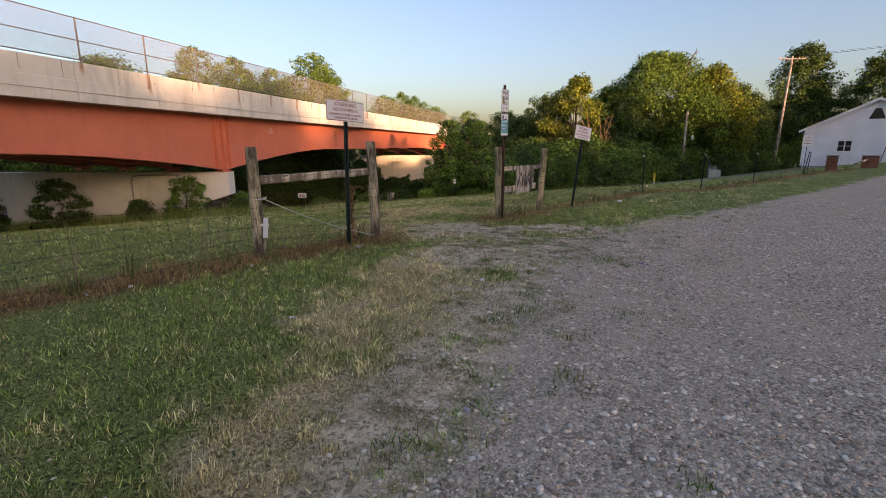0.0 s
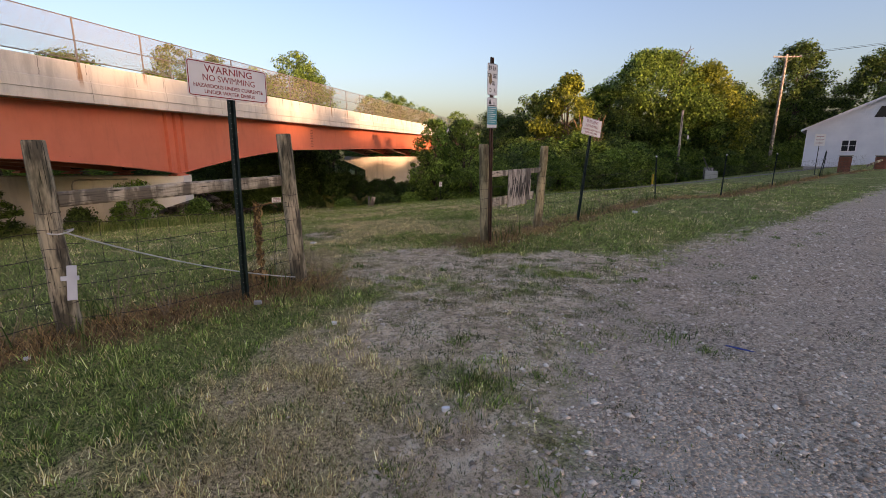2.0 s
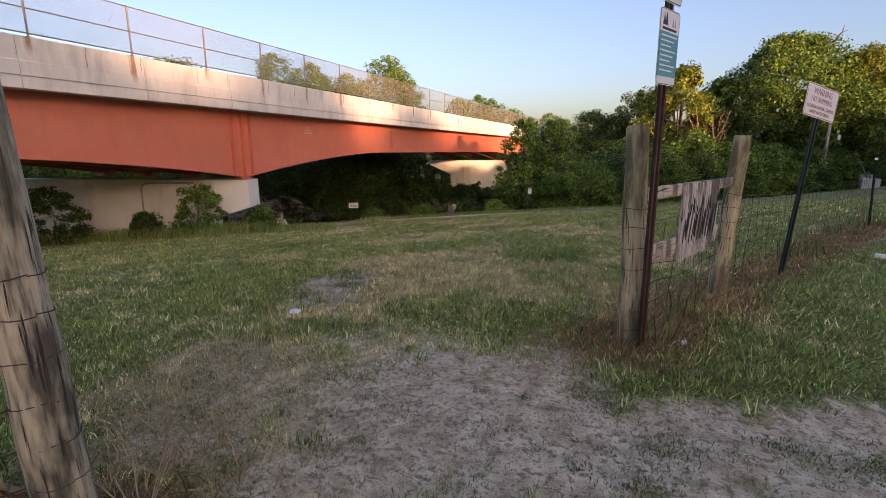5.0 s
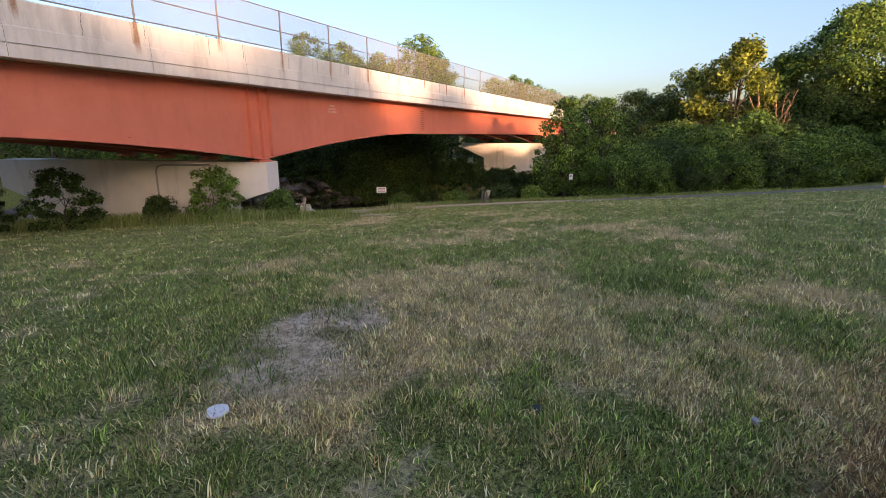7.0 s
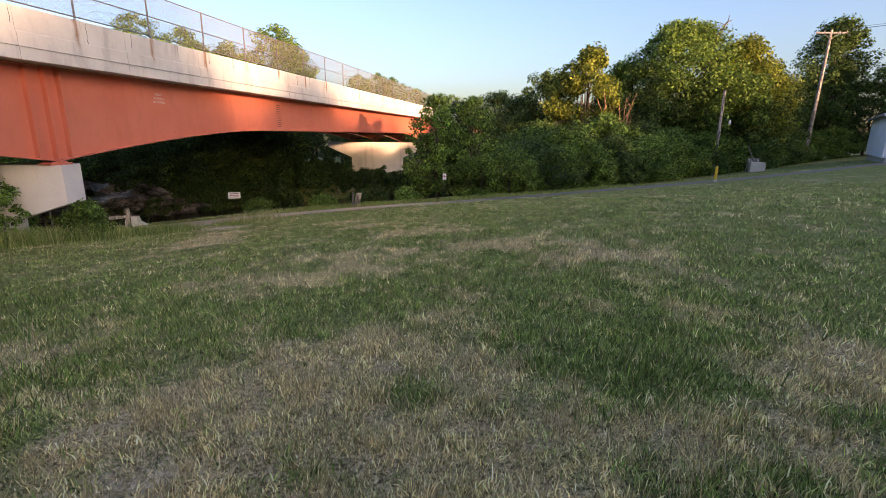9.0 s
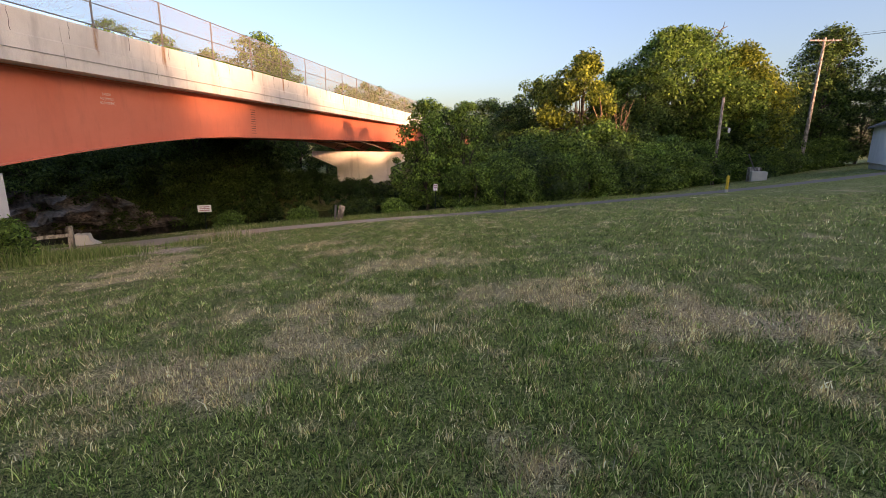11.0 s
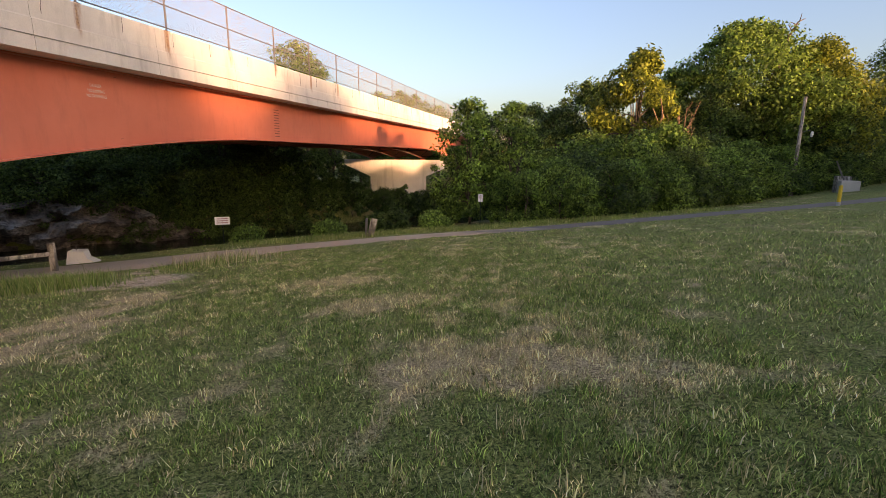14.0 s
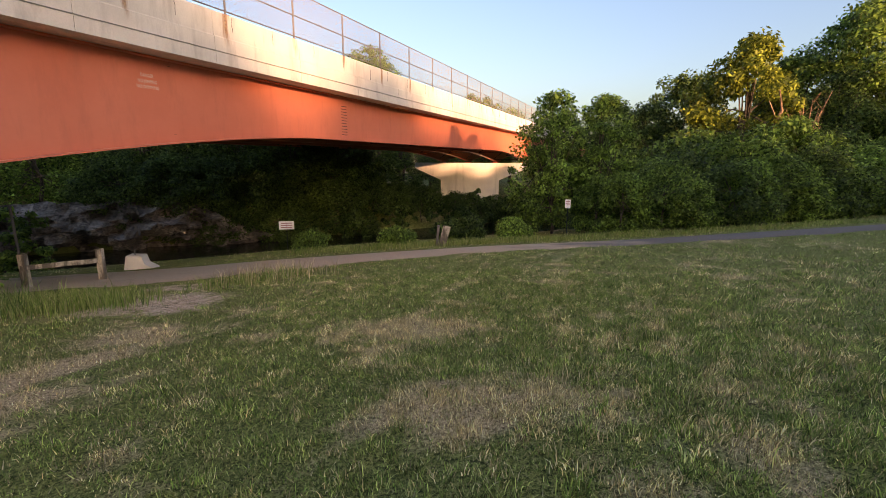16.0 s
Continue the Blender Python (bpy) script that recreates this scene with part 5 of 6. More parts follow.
# ---- low plants ----
def blades(name, x, y, h, w, dry, material, label, category, lean=0.5, zoff=0.0, kind="stuff", simple=0, tone=None):
    """Bent grass blades standing on the ground: two quads' worth of triangles each."""
    n = len(x)
    rnd = np.random.RandomState(n % 1000)
    a, t = rnd.uniform(0, 2 * math.pi, n), rnd.uniform(0, 2 * math.pi, n)
    z = land(x, y) + 0.02 * wave(x, y, 1.7, 1) + 0.012 * wave(x, y, 4.3, 2) - 0.008 + zoff
    sx, sy = np.cos(a) * w / 2, np.sin(a) * w / 2
    k = lean * h * rnd.uniform(0.3, 1.3, n)
    bx, by = np.cos(t) * k, np.sin(t) * k
    v = np.empty((n, 5, 3))
    v[:, 0] = np.stack([x - sx, y - sy, z], 1)
    v[:, 1] = np.stack([x + sx, y + sy, z], 1)
    v[:, 2] = np.stack([x + sx * 0.8 + bx * 0.3, y + sy * 0.8 + by * 0.3, z + h * 0.6], 1)
    v[:, 3] = np.stack([x - sx * 0.8 + bx * 0.3, y - sy * 0.8 + by * 0.3, z + h * 0.6], 1)
    v[:, 4] = np.stack([x + bx, y + by, z + h * 0.95], 1)
    i = np.arange(n)[:, None] * 5
    full = i[: n - simple]
    f = np.concatenate([full + np.array([[0, 1, 2]]), full + np.array([[0, 2, 3]]), full + np.array([[3, 2, 4]]), i[n - simple:] + np.array([[0, 1, 4]])])
    me = arrays(name, v.reshape(-1, 3), f, material, {"dry": np.repeat(dry, 5), "tone": np.repeat(tone if tone is not None else rnd.uniform(0.6, 1.25, n), 5)})
    return tagged(new(name, me), label, category, kind=kind)


def lawn():
    """Turf of small bunches with single blades between them, finest beside the walk."""
    rnd = np.random.RandomState(77)
    line = np.array([(0.5, -2.0), (-0.2, 3.0), (-1.2, 7.0), (-2.4, 9.7), (-3.0, 11.4), (-4.0, 14.6), (-6.6, 21.0), (-7.8, 24.5), (-9.0, 28.0)])
    X, Y, H, W, DR, TN = [], [], [], [], [], []
    many = 0
    for count, per, size, reach, hh, ww, clear in (
            (46000, 9, 0.028, 3.4, (0.028, 0.062), 0.0062, 0.0), (1150000, 1, 0.0, 3.4, (0.018, 0.046), 0.0066, 0.0),
            (46000, 9, 0.045, 8.5, (0.025, 0.060), 0.0095, 2.2), (430000, 1, 0.0, 8.5, (0.02, 0.055), 0.012, 2.2),
            (46000, 8, 0.085, 26.0, (0.025, 0.065), 0.013, 6.5), (200000, 1, 0.0, 26.0, (0.02, 0.06), 0.018, 6.5)):
        k = rnd.randint(0, len(line) - 1, count)
        u = rnd.uniform(0, 1, count)[:, None]
        base = line[k] * (1 - u) + line[k + 1] * u
        r = reach * np.sqrt(rnd.uniform(0, 1, count))
        a = rnd.uniform(0, 2 * math.pi, count)
        x, y = base[:, 0] + r * np.cos(a) - 0.25 * r, base[:, 1] + np.abs(r * np.sin(a)) * 0.9 + 0.6
        gravel, dirt, dry, litter = cover(x, y)
        n2 = 0.5 + 0.5 * wave(x, y, 5.0, 9)
        n3 = np.clip(0.5 + 0.6 * wave(x, y, 11.0, 10) + 0.5 * wave(x, y, 27.0, 11), 0, 1)
        keep = (1 - np.clip(gravel * 1.7 - 0.55 * n2, 0, 1)) * (1 - np.clip(dirt * 1.6 - 0.6 * n2 * n3, 0, 1)) * (1 - 0.85 * litter) * (0.45 + 0.55 * n3)
        p = -0.76 * x + 0.65 * y
        trail = np.full(count, 1e9)
        for (ax, ay), (bx, by) in zip(TRAIL, TRAIL[1:]):
            q = np.clip(((x - ax) * (bx - ax) + (y - ay) * (by - ay)) / ((bx - ax) ** 2 + (by - ay) ** 2), 0, 1)
            trail = np.minimum(trail, np.hypot(x - ax - q * (bx - ax), y - ay - q * (by - ay)))
        half = 1.5 + 1.4 * step(-x, 11, 21)
        way = np.full(count, 1e9)
        for (ax, ay), (bx, by) in zip(line, line[1:]):
            q = np.clip(((x - ax) * (bx - ax) + (y - ay) * (by - ay)) / ((bx - ax) ** 2 + (by - ay) ** 2), 0, 1)
            way = np.minimum(way, np.hypot(x - ax - q * (bx - ax), y - ay - q * (by - ay)))
        ok = (way > clear) & (rnd.uniform(0, 1, count) < keep) & (trail > half) & (p < 45)
        x, y, dry, n2, n3 = x[ok], y[ok], dry[ok], n2[ok], n3[ok]
        n = len(x)
        straw = rnd.uniform(0, 1, n) < np.clip((dry - 0.21) * 2.4, 0.07, 0.94)
        d0 = np.where(straw, rnd.normal(0.9, 0.15, n), rnd.normal(0.05, 0.15, n))
        tone = np.clip(np.exp(rnd.normal(-0.10, 0.55, n)), 0.25, 2.0) * np.where(straw, 1.12, 0.95)
        tall = (0.55 + 0.35 * n2 + 0.6 * n3) * np.exp(rnd.normal(0, 0.25, n)) * np.where(straw, 0.95, 1.0)
        rep = lambda q: np.repeat(q, per)
        n *= per
        x, y = rep(x) + rnd.normal(0, 1, n) * size, rep(y) + rnd.normal(0, 1, n) * size
        d = rep(d0) + rnd.normal(0, 0.14, n)
        d = np.where(rnd.uniform(0, 1, n) < 0.08, 0.95, d)
        X.append(x), Y.append(y), H.append(rnd.uniform(*hh, n) * rep(tall)), W.append(ww * rnd.uniform(0.7, 1.3, n))
        DR.append(np.clip(d, 0, 1)), TN.append(np.clip(rep(tone) * rnd.uniform(0.75, 1.25, n), 0.3, 2.0))
        many += n if reach > 4 or per == 1 else 0
    blades("grass", *[np.concatenate(q) for q in (X, Y, H, W, DR)], BLADE, "mown lawn grass, green with straw-coloured dry patches", "grass", 0.72, simple=many, tone=np.concatenate(TN))


lawn()


def tufts():
    """Fresh coarse tufts and broad-leaved weeds among the lawn."""
    rnd = np.random.RandomState(5)
    X, Y, H, W, DR = [], [], [], [], []
    spots = [(-2.5, 14.3, 0.5, 300, 0.17), (-5.0, 12.4, 0.35, 160, 0.13), (-6.5, 13.5, 0.7, 300, 0.16), (-4.9, 10.9, 0.5, 200, 0.13), (-1.9, 12.4, 0.3, 140, 0.1), (-0.5, 5.6, 0.25, 120, 0.08), (0.9, 6.9, 0.25, 120, 0.08), (-7.6, 14.6, 0.9, 320, 0.16), (-9.0, 15.6, 1.0, 350, 0.16), (-0.1, 4.4, 0.3, 120, 0.08), (-1.4, 3.7, 0.3, 120, 0.09)]
    for k in range(110):
        spots.append((rnd.uniform(-9, 1.5), rnd.uniform(1.5, 29), rnd.uniform(0.07, 0.2), 50, rnd.uniform(0.06, 0.12)))
    for k in range(60):
        y = rnd.uniform(1, 16)
        spots.append((lot_edge(y) + rnd.normal(0.1, 0.8), y, rnd.uniform(0.05, 0.16), 45, rnd.uniform(0.03, 0.07)))
    for x, y, r, n, h in spots:
        X.append(x + rnd.normal(0, r * 0.5, n)), Y.append(y + rnd.normal(0, r * 0.5, n))
        H.append(rnd.uniform(0.4, 1.0, n) * h), W.append(np.full(n, 0.008)), DR.append(np.clip(rnd.normal(-0.1, 0.2, n), 0, 1))
    TN = [rnd.uniform(0.4, 0.9, len(q)) for q in X]
    for k in range(1500):
        b = BARE[rnd.randint(len(BARE) - 1)]
        x, y = b[0] + rnd.normal(0, b[2] * 0.85), b[1] + rnd.normal(0, b[3] * 0.85)
        big = rnd.uniform() < 0.35
        n = rnd.randint(60, 150) if big else rnd.randint(8, 40)
        r = rnd.uniform(0.06, 0.13) if big else rnd.uniform(0.02, 0.07)
        X.append(x + rnd.normal(0, r, n)), Y.append(y + rnd.normal(0, r * 0.7, n))
        H.append(rnd.uniform(0.010, 0.036, n)), W.append(np.full(n, 0.006)), DR.append(np.clip(rnd.normal(rnd.uniform(0.1, 0.9), 0.2, n), 0, 1)), TN.append(np.full(n, rnd.uniform(0.25, 0.75)))
    blades("grass_tufts", *[np.concatenate(q) for q in (X, Y, H, W, DR)], BLADE, "coarse fresh green grass tufts in the lawn", "grass", 0.8, tone=np.concatenate(TN))
    X, Y, H, W, DR = [], [], [], [], []
    for k in range(520):
        b = WORN[rnd.randint(len(WORN))]
        x, y = b[0] + rnd.normal(0, b[2] * 0.75), b[1] + rnd.normal(0, b[3] * 0.75)
        n = 26
        X.append(x + rnd.normal(0, 0.05, n)), Y.append(y + rnd.normal(0, 0.05, n))
        H.append(rnd.uniform(0.05, 0.15, n)), W.append(np.full(n, 0.0035)), DR.append(np.full(n, 1.0))
    blades("straw_tufts", *[np.concatenate(q) for q in (X, Y, H, W, DR)], BLADE, "dry straw-coloured grass stalks standing in worn patches", "grass", 0.7)


tufts()


def dead_weeds():
    rnd = np.random.RandomState(6)
    X, Y = [], []
    for k, ((ax, ay), (bx, by)) in enumerate(zip(FENCE, FENCE[1:])):
        if k == 2:
            continue
        n = int(math.hypot(bx - ax, by - ay) * (1500 if k < 4 else 450))
        u = rnd.uniform(0, 1, n)
        X.append(ax + (bx - ax) * u + rnd.normal(0, 0.26, n)), Y.append(ay + (by - ay) * u + rnd.normal(0, 0.18, n))
    for px, py, n in ((-3.1, 7.9, 1300), (-1.25, 10.85, 1500), (-0.6, 12.4, 900)):
        X.append(px + rnd.normal(0, 0.36, n)), Y.append(py + rnd.normal(0, 0.34, n))
    X, Y = np.concatenate(X), np.concatenate(Y)
    n = len(X)
    blades("dead_weeds", X, Y, rnd.uniform(0.04, 0.19, n) * (0.6 + 0.5 * wave(X, Y, 2.5, 21) ** 2), np.full(n, 0.006), np.ones(n), STRAW, "brown dead weeds along the foot of the fence", "weeds", 1.6)
    # taller green weeds growing through the wire
    X, Y, H = [], [], []
    for k, ((ax, ay), (bx, by)) in enumerate(zip(FENCE, FENCE[1:])):
        if k == 2:
            continue
        for q in range(int(math.hypot(bx - ax, by - ay) * 1.0)):
            u, m = rnd.uniform(), 32
            c = rnd.normal(0, 0.12)
            X.append(ax + (bx - ax) * u + c + rnd.normal(0, 0.08, m)), Y.append(ay + (by - ay) * u + rnd.normal(0, 0.08, m)), H.append(rnd.uniform(0.1, 0.5, m) * rnd.uniform(0.5, 1.3))
    X, Y, H = np.concatenate(X), np.concatenate(Y), np.concatenate(H)
    blades("fence_weeds", X, Y, H, np.full(len(X), 0.011), np.clip(rnd.normal(0.15, 0.25, len(X)), 0, 1), BLADE, "green weeds growing up through the wire fence", "weeds", 0.5, tone=rnd.uniform(0.3, 0.65, len(X)))
    # rough growth at the pier foot, trail edge and river bank
    X, Y, H, DR = [], [], [], []
    for (ax, ay), (bx, by), n, hi, spread_m in (((-31.5, 19.2), (-18.6, 25.0), 15000, 0.8, 0.75), ((-19.4, 25.2), (-16.4, 26.4), 5000, 0.45, 0.5), ((-16.2, 28.2), (-15.0, 30.4), 700, 0.4, 0.25), ((-21, 37.5), (-14, 41.0), 5000, 0.38, 0.5), ((-14, 41.0), (-6, 44.2), 6000, 0.38, 0.45), ((-6, 44.4), (3.5, 49.5), 5000, 0.3, 0.6)):
        u = rnd.uniform(0, 1, n)
        X.append(ax + (bx - ax) * u + rnd.normal(0, spread_m, n)), Y.append(ay + (by - ay) * u + rnd.normal(0, spread_m, n))
        H.append(rnd.uniform(0.2, 1.0, n) * hi), DR.append(np.clip(rnd.normal(0.1, 0.25, n), 0, 1))
    X, Y, H, DR = [np.concatenate(q) for q in (X, Y, H, DR)]
    blades("rough_grass", X, Y, H, np.full(len(X), 0.013), DR, BLADE, "tall rough grass and weeds by pier and trail", "weeds", 0.45)
    # brown seed heads at the bend of the trail
    n = 350
    X, Y = -15.6 + rnd.normal(0, 0.9, n), 30.0 + rnd.normal(0, 0.7, n)
    blades("brown_grass", X, Y, rnd.uniform(0.2, 0.6, n), np.full(n, 0.010), np.ones(n), BLADE, "tall brown dried grass at the trail edge", "weeds", 0.5)


dead_weeds()


def straw_litter():
    """Short cut straws lying flat on bare soil and worn turf."""
    rnd = np.random.RandomState(15)
    n = 90000
    y = rnd.uniform(0.5, 24, n)
    x = -0.5 - 0.26 * y + rnd.normal(0, 1.7, n)
    near = rnd.uniform(0, 1, n) < 0.22
    x, y = np.where(near, -3.6 + rnd.normal(0, 0.6, n), x), np.where(near, 8.9 + rnd.normal(0, 0.7, n), y)
    gravel, dirt, dry, litter = cover(x, y)
    ok = rnd.uniform(0, 1, n) < np.clip(0.25 + dirt * 0.9 + dry * 0.6 - gravel * 0.9, 0, 1)
    x, y = x[ok], y[ok]
    n = len(x)
    blades("straw_litter", x, y, rnd.uniform(0.010, 0.026, n), rnd.uniform(0.003, 0.006, n), rnd.uniform(0.7, 1, n), BLADE, "loose cut straw lying on bare soil", "straw", 4.0)
    X, Y = [], []
    for cx, cy, sx, sy, n in ((-2.9, 7.6, 0.55, 0.5, 6000), (-1.5, 10.5, 0.45, 0.4, 4000), (-3.4, 8.6, 0.5, 0.4, 3000), (-0.7, 11.9, 0.4, 0.6, 3000), (-3.7, 6.4, 0.4, 0.7, 4500)):
        X.append(rnd.normal(cx, sx, n)), Y.append(rnd.normal(cy, sy, n))
    X, Y = np.concatenate(X), np.concatenate(Y)
    n = len(X)
    blades("dead_stems", X, Y, rnd.uniform(0.010, 0.028, n), rnd.uniform(0.003, 0.006, n), np.ones(n), STRAW, "reddish-brown dead stems lying round the gate posts", "straw", 4.5)


straw_litter()


def twigs(x, y, h, seed):
    t = thing("dry_weed", pose(x, y, land_z(x, y)), "pale leafless dried weed stems by the fence", "plant", "dried weeds by the fence")
    rnd = random.Random(seed)
    b = Build()
    for k in range(7):
        a = rnd.uniform(0, 6.28)
        tip = Vector((0.4 * h * math.cos(a), 0.4 * h * math.sin(a), h * rnd.uniform(0.55, 1.0)))
        mid = tip * 0.5 + Vector((0, 0, 0.08 * h))
        b.tube([(0, 0, -0.03), mid, tip], [0.004, 0.003, 0.0015], 5)
        for j in range(3):
            q = mid.lerp(tip, rnd.uniform(0.1, 0.8))
            b.tube([q, q + Vector((rnd.uniform(-0.13, 0.13), rnd.uniform(-0.13, 0.13), rnd.uniform(0.06, 0.2)))], [0.0022, 0.001], 4)
    part("stem", b, DRYSTEM, t)


for k, (x, y, h) in enumerate(((-4.65, 5.35, 0.85), (-4.4, 5.6, 0.6), (-5.3, 4.0, 0.5), (-3.75, 6.55, 0.45), (-2.9, 8.05, 0.4), (1.2, 15.9, 0.55), (2.4, 18.3, 0.6), (-0.9, 11.7, 0.45), (-4.0, 6.25, 0.55))):
    twigs(x, y, h, k)


def stalk(x, y, h):
    """A dead flower spike with a drooping tip and shrivelled leaves."""
    t = thing("dead_mullein", pose(x, y, land_z(x, y)), "tall brown dead mullein stalk with drooping tip", "plant")
    pts = [(0, 0, -0.05), (0.01, 0, h * 0.3), (-0.01, 0.01, h * 0.6), (0.0, 0.02, h * 0.85), (0.05, 0.05, h * 0.98), (0.13, 0.10, h), (0.19, 0.14, h * 0.94)]
    part("stem", Build().tube(pts, [0.016, 0.015, 0.014, 0.013, 0.012, 0.010, 0.006], 7), STRAW, t)
    rnd = np.random.RandomState(4)
    u = rnd.uniform(0.25, 1, 60)
    c = np.stack([rnd.normal(0, 0.012, 60), rnd.normal(0, 0.012, 60), u * h], 1)
    v, f = leaves(rnd, c, np.full(60, 0.035), 8, 0.05, 0.8)
    part("seed_head", arrays("seed_husks", v, f, STRAW), STRAW, t)
    a = np.linspace(0, 6.28, 12)
    v, f = leaves(rnd, np.stack([0.1 * np.cos(a), 0.1 * np.sin(a), np.full(12, 0.13)], 1), np.full(12, 0.06), 6, 0.085, 0.9)
    part("shrivelled_leaves", arrays("shrivelled_leaves", v, f, STRAW), STRAW, t)


stalk(-3.52, 7.78, 0.98)

# shrubs by the pier and on the bank
def shrub(x, y, h, r, seed, leaf, label, size=0.11, sz=0.0):
    make_tree(pose(x, y, land_z(x, y) - sz), seed, h, r, leaf, size, label, 60, 90, z0=0.1, clump=0.34, girth=0.03, taper=0.8, name="bush", category="bush")


shrub(-21.9, 23.5, 2.75, 1.05, 51, LEAF_FRESH, "light green shrub growing against the concrete pier")
shrub(-19.2, 25.0, 1.35, 0.7, 52, LEAF_FRESH, "small green shrub beside the concrete pier")
shrub(-24.0, 22.3, 1.35, 0.55, 53, LEAF_SHADED, "small dark shrub beside the concrete pier")
shrub(-26.6, 19.6, 2.7, 1.3, 54, LEAF_SHADED, "dark leafy shrub in front of the pier", 0.13)
shrub(-29.6, 17.6, 2.4, 1.2, 55, LEAF_SHADED, "dark leafy shrub beside the pier", 0.13)
shrub(-34.2, 33.1, 4.6, 1.7, 61, LEAF_FRESH, "light green leafy tree on the river bank by the pier", 0.2)
shrub(-21.4, 38.9, 0.9, 0.8, 56, LEAF_FRESH, "low green plant at the river's edge")
shrub(-17.4, 40.3, 0.95, 0.8, 57, LEAF_FRESH, "low green plant beyond the trail")
shrub(-12.6, 43.4, 1.1, 0.8, 58, LEAF_FRESH, "leafy green weeds beyond the trail")
shrub(-15.8, 46.0, 1.2, 0.9, 59, LEAF_SHADED, "dark bank shrub before the far pier", 0.14)
for k in range(15):
    sb, pb = 16 + 3.1 * k, 56.2 + 1.2 * math.sin(k * 2.2)
    shrub(-0.76 * pb + 0.65 * sb, 0.65 * pb + 0.76 * sb, 3.0 + 0.5 * math.sin(k * 1.3), 1.7, 70 + k % 4, LEAF_SHADED, "dark shrub on the far river bank", 0.22)
shrub(-17.6, 47.6, 1.1, 0.9, 60, LEAF_SHADED, "dark bank shrub near the water", 0.14)


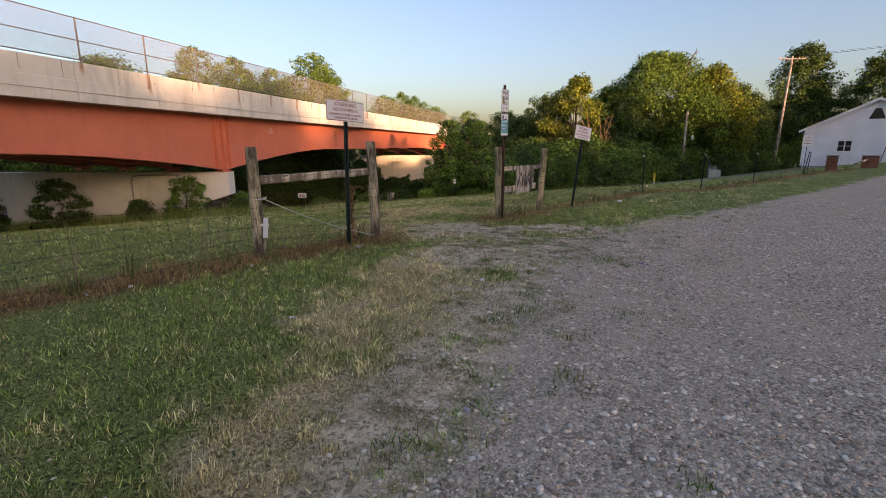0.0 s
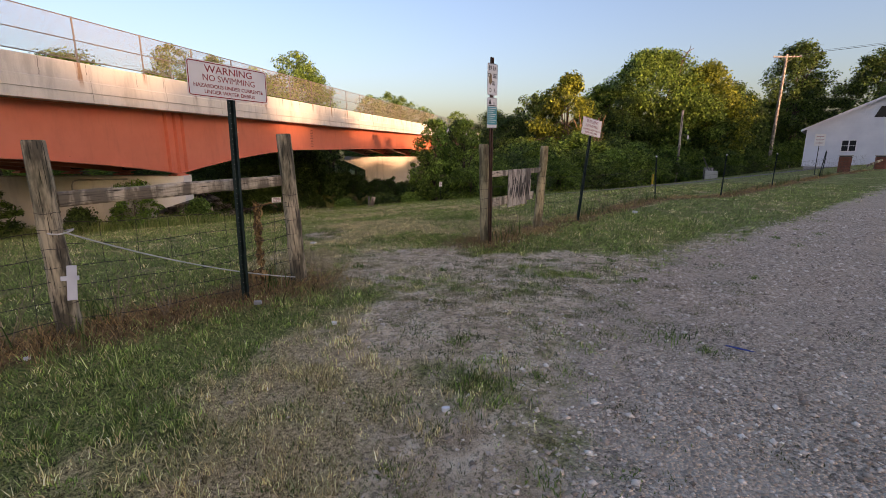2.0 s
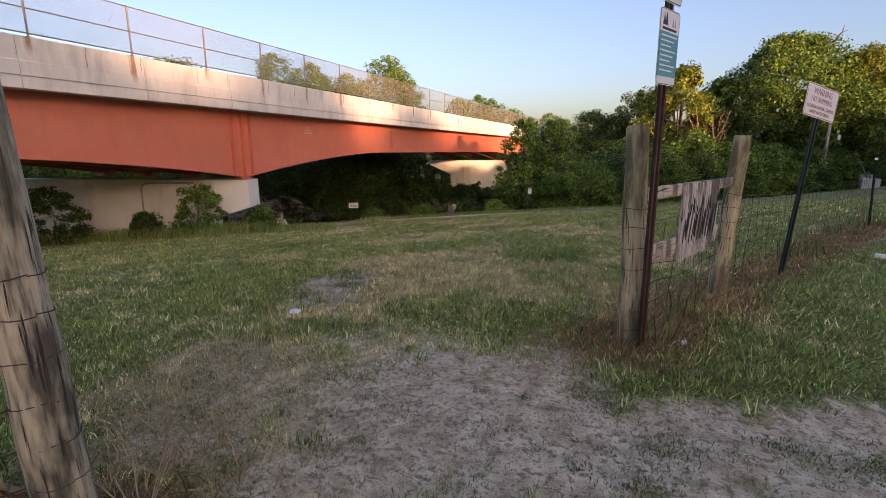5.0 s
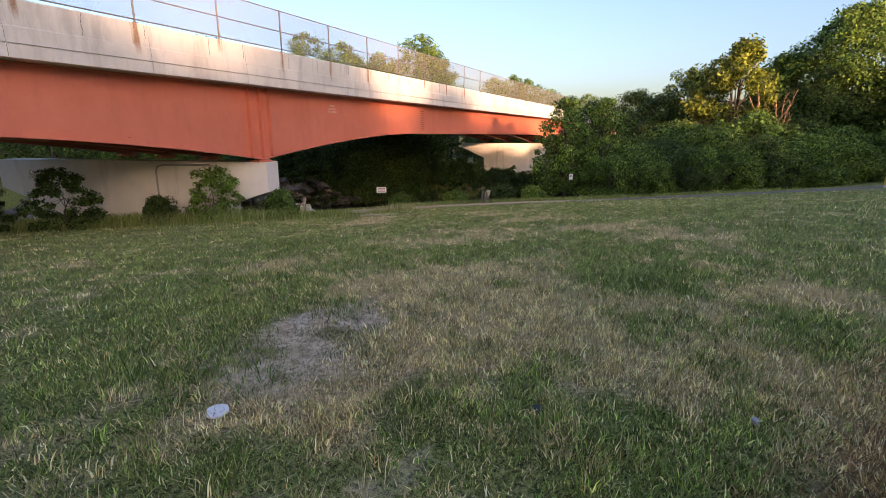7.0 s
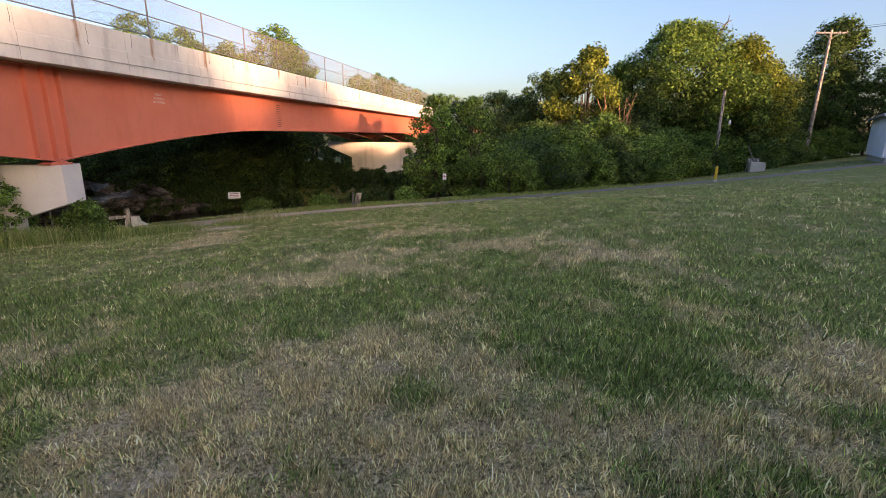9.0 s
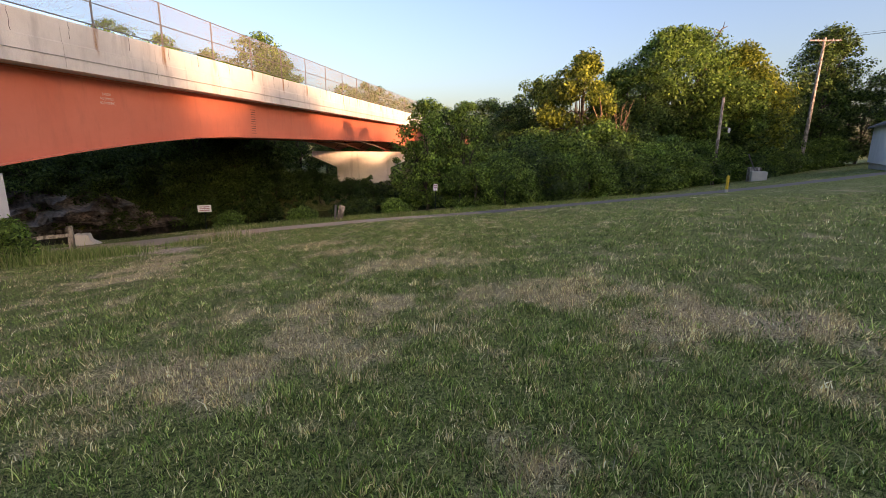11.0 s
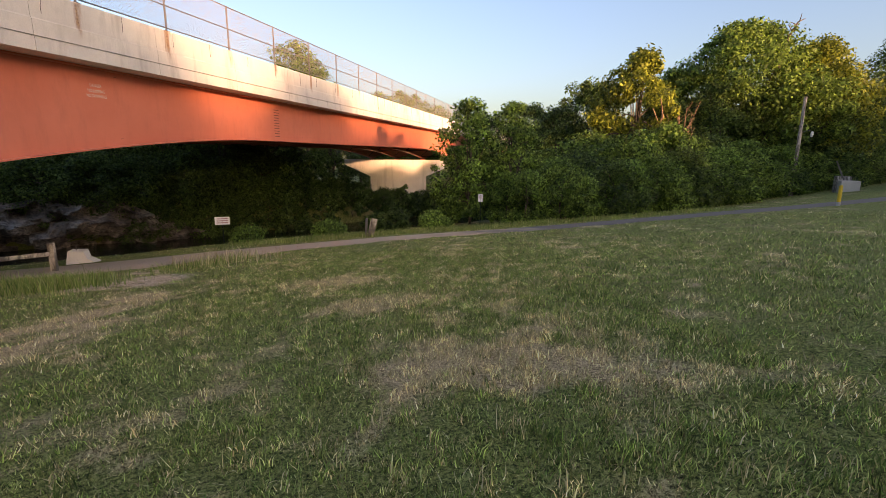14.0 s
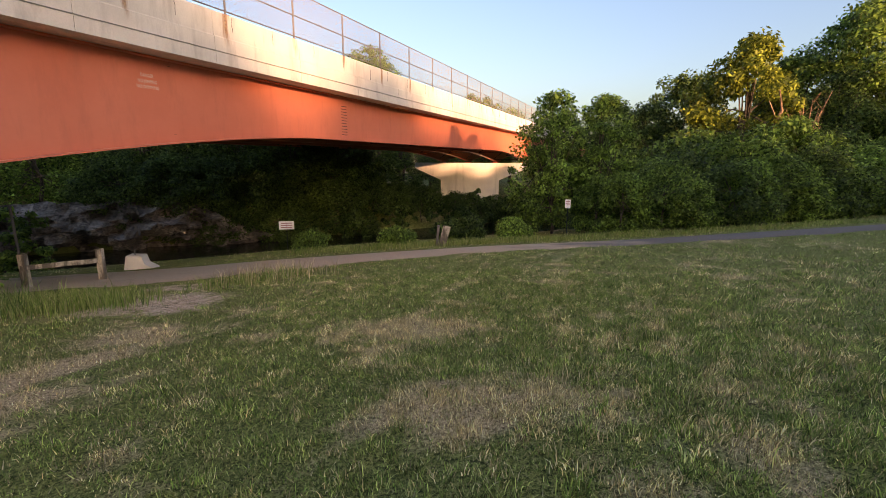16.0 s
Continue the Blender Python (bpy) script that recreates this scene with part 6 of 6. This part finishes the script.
# ---- gravel and litter ----
def pebbles():
    rnd = np.random.RandomState(9)
    n = 170000
    y = 0.2 + 17.0 * rnd.uniform(0, 1, n) ** 1.7
    x = lot_edge(y) + rnd.uniform(-1.2, 7.5, n)
    gravel, dirt, dry, litter = cover(x, y)
    keep = rnd.uniform(0, 1, n) < np.clip(gravel + 0.35 * dirt - 0.15, 0.01, 1) * (0.45 + 0.55 * (wave(x, y, 1.3, 30) > -0.3))
    x, y = x[keep], y[keep]
    n = len(x)
    s = np.minimum(rnd.lognormal(-4.82, 0.55, n), 0.024)
    z = land(x, y) + 0.02 * wave(x, y, 1.7, 1) + 0.012 * wave(x, y, 4.3, 2)
    octa = np.array([(1, 0, 0), (0, 1, 0), (-1, 0, 0), (0, -1, 0), (0, 0, 1), (0.1, 0.1, -0.6)])
    jig = 1 + rnd.uniform(-0.35, 0.35, (n, 6, 1))
    a = rnd.uniform(0, 6.28, n)
    v = octa[None] * jig * s[:, None, None] * np.stack([rnd.uniform(0.8, 1.5, n), rnd.uniform(0.7, 1.2, n), rnd.uniform(0.5, 0.9, n)], 1)[:, None, :]
    c, d = np.cos(a)[:, None], np.sin(a)[:, None]
    v = np.stack([v[..., 0] * c - v[..., 1] * d + x[:, None], v[..., 0] * d + v[..., 1] * c + y[:, None], v[..., 2] + z[:, None] + 0.15 * s[:, None]], -1)
    tri = np.array([(0, 1, 4), (1, 2, 4), (2, 3, 4), (3, 0, 4), (1, 0, 5), (2, 1, 5), (3, 2, 5), (0, 3, 5)])
    f = (np.arange(n)[:, None, None] * 6 + tri[None]).reshape(-1, 3)
    m = Mat("limestone_chips")
    col = m.ramp(m.random(), [(0.0, (0.26, 0.205, 0.155)), (0.4, (0.54, 0.435, 0.33)), (0.8, (0.80, 0.68, 0.55)), (1.0, (0.98, 0.90, 0.78))])
    me = arrays("gravel_stones", v.reshape(-1, 3), f, m.done(col, 0.9, bump=m.noise(90), strength=0.3, dist=0.004))
    tagged(new("gravel_stones", me), "loose pale limestone gravel on the parking lot", "gravel", kind="stuff")


pebbles()


def scrap(name, x, y, pts, h, material, label, category, rz=0):
    b = Build().prism(pts, h, pose(x, y, land_z(x, y) + 0.012, 2, 2, rz))
    tagged(part(name, b, material), label, category)


blob = [(0.05, 0.0), (0.03, 0.025), (-0.01, 0.035), (-0.045, 0.02), (-0.05, -0.01), (-0.01, -0.03), (0.035, -0.025)]
scrap("flat_disc", -4.36, 10.6, [(0.06 * math.cos(k * 0.4), 0.06 * math.sin(k * 0.4)) for k in range(16)], 0.012, SIGNWHITE, "flat grey round disc lying in the grass", "disc")
scrap("bottle_cap", -2.79, 11.37, [(0.03 * math.cos(k * 0.6), 0.03 * math.sin(k * 0.6)) for k in range(10)], 0.03, SIGNINK, "small black plastic cap on the ground", "cap")
scrap("paper_scrap", -0.5, 12.3, [(x * 2.2, y * 0.9) for x, y in blob], 0.006, YELLOW, "crumpled yellow wrapper below the leaning post", "litter", 60)
scrap("stone", -3.05, 7.0, [(x * 0.8, y * 0.8) for x, y in blob], 0.035, BLOCK, "flat grey stone at the foot of the fence", "stone", 30)
scrap("blue_scrap", 1.34, 6.74, [(x * 2.0, y * 0.3) for x, y in blob], 0.006, BLUE, "twisted strip of blue plastic on the gravel", "litter", -20)
scrap("white_scrap", 1.95, 15.65, [(x * 1.5, y * 1.4) for x, y in blob], 0.06, SIGNWHITE, "crumpled white litter beside the fence", "litter")
scrap("white_scrap", -2.23, 3.67, [(px * 0.6, py * 0.6) for px, py in blob], 0.01, SIGNWHITE, "small white scrap on the grass", "litter", 40)
for k, (x, y) in enumerate(((-4.89, 3.79), (-4.7, 4.18), (-3.96, 5.43), (-0.28, 2.45), (-0.69, 5.39), (-0.83, 11.0), (-1.77, 11.76), (-1.3, 7.4), (-2.0, 6.6))):
    scrap("pale_stone", x, y, [(px * 0.5, py * 0.55) for px, py in blob], 0.024, SIGNWHITE if k % 3 else BLOCK, "small pale stone lying on the ground", "stone", k * 50)
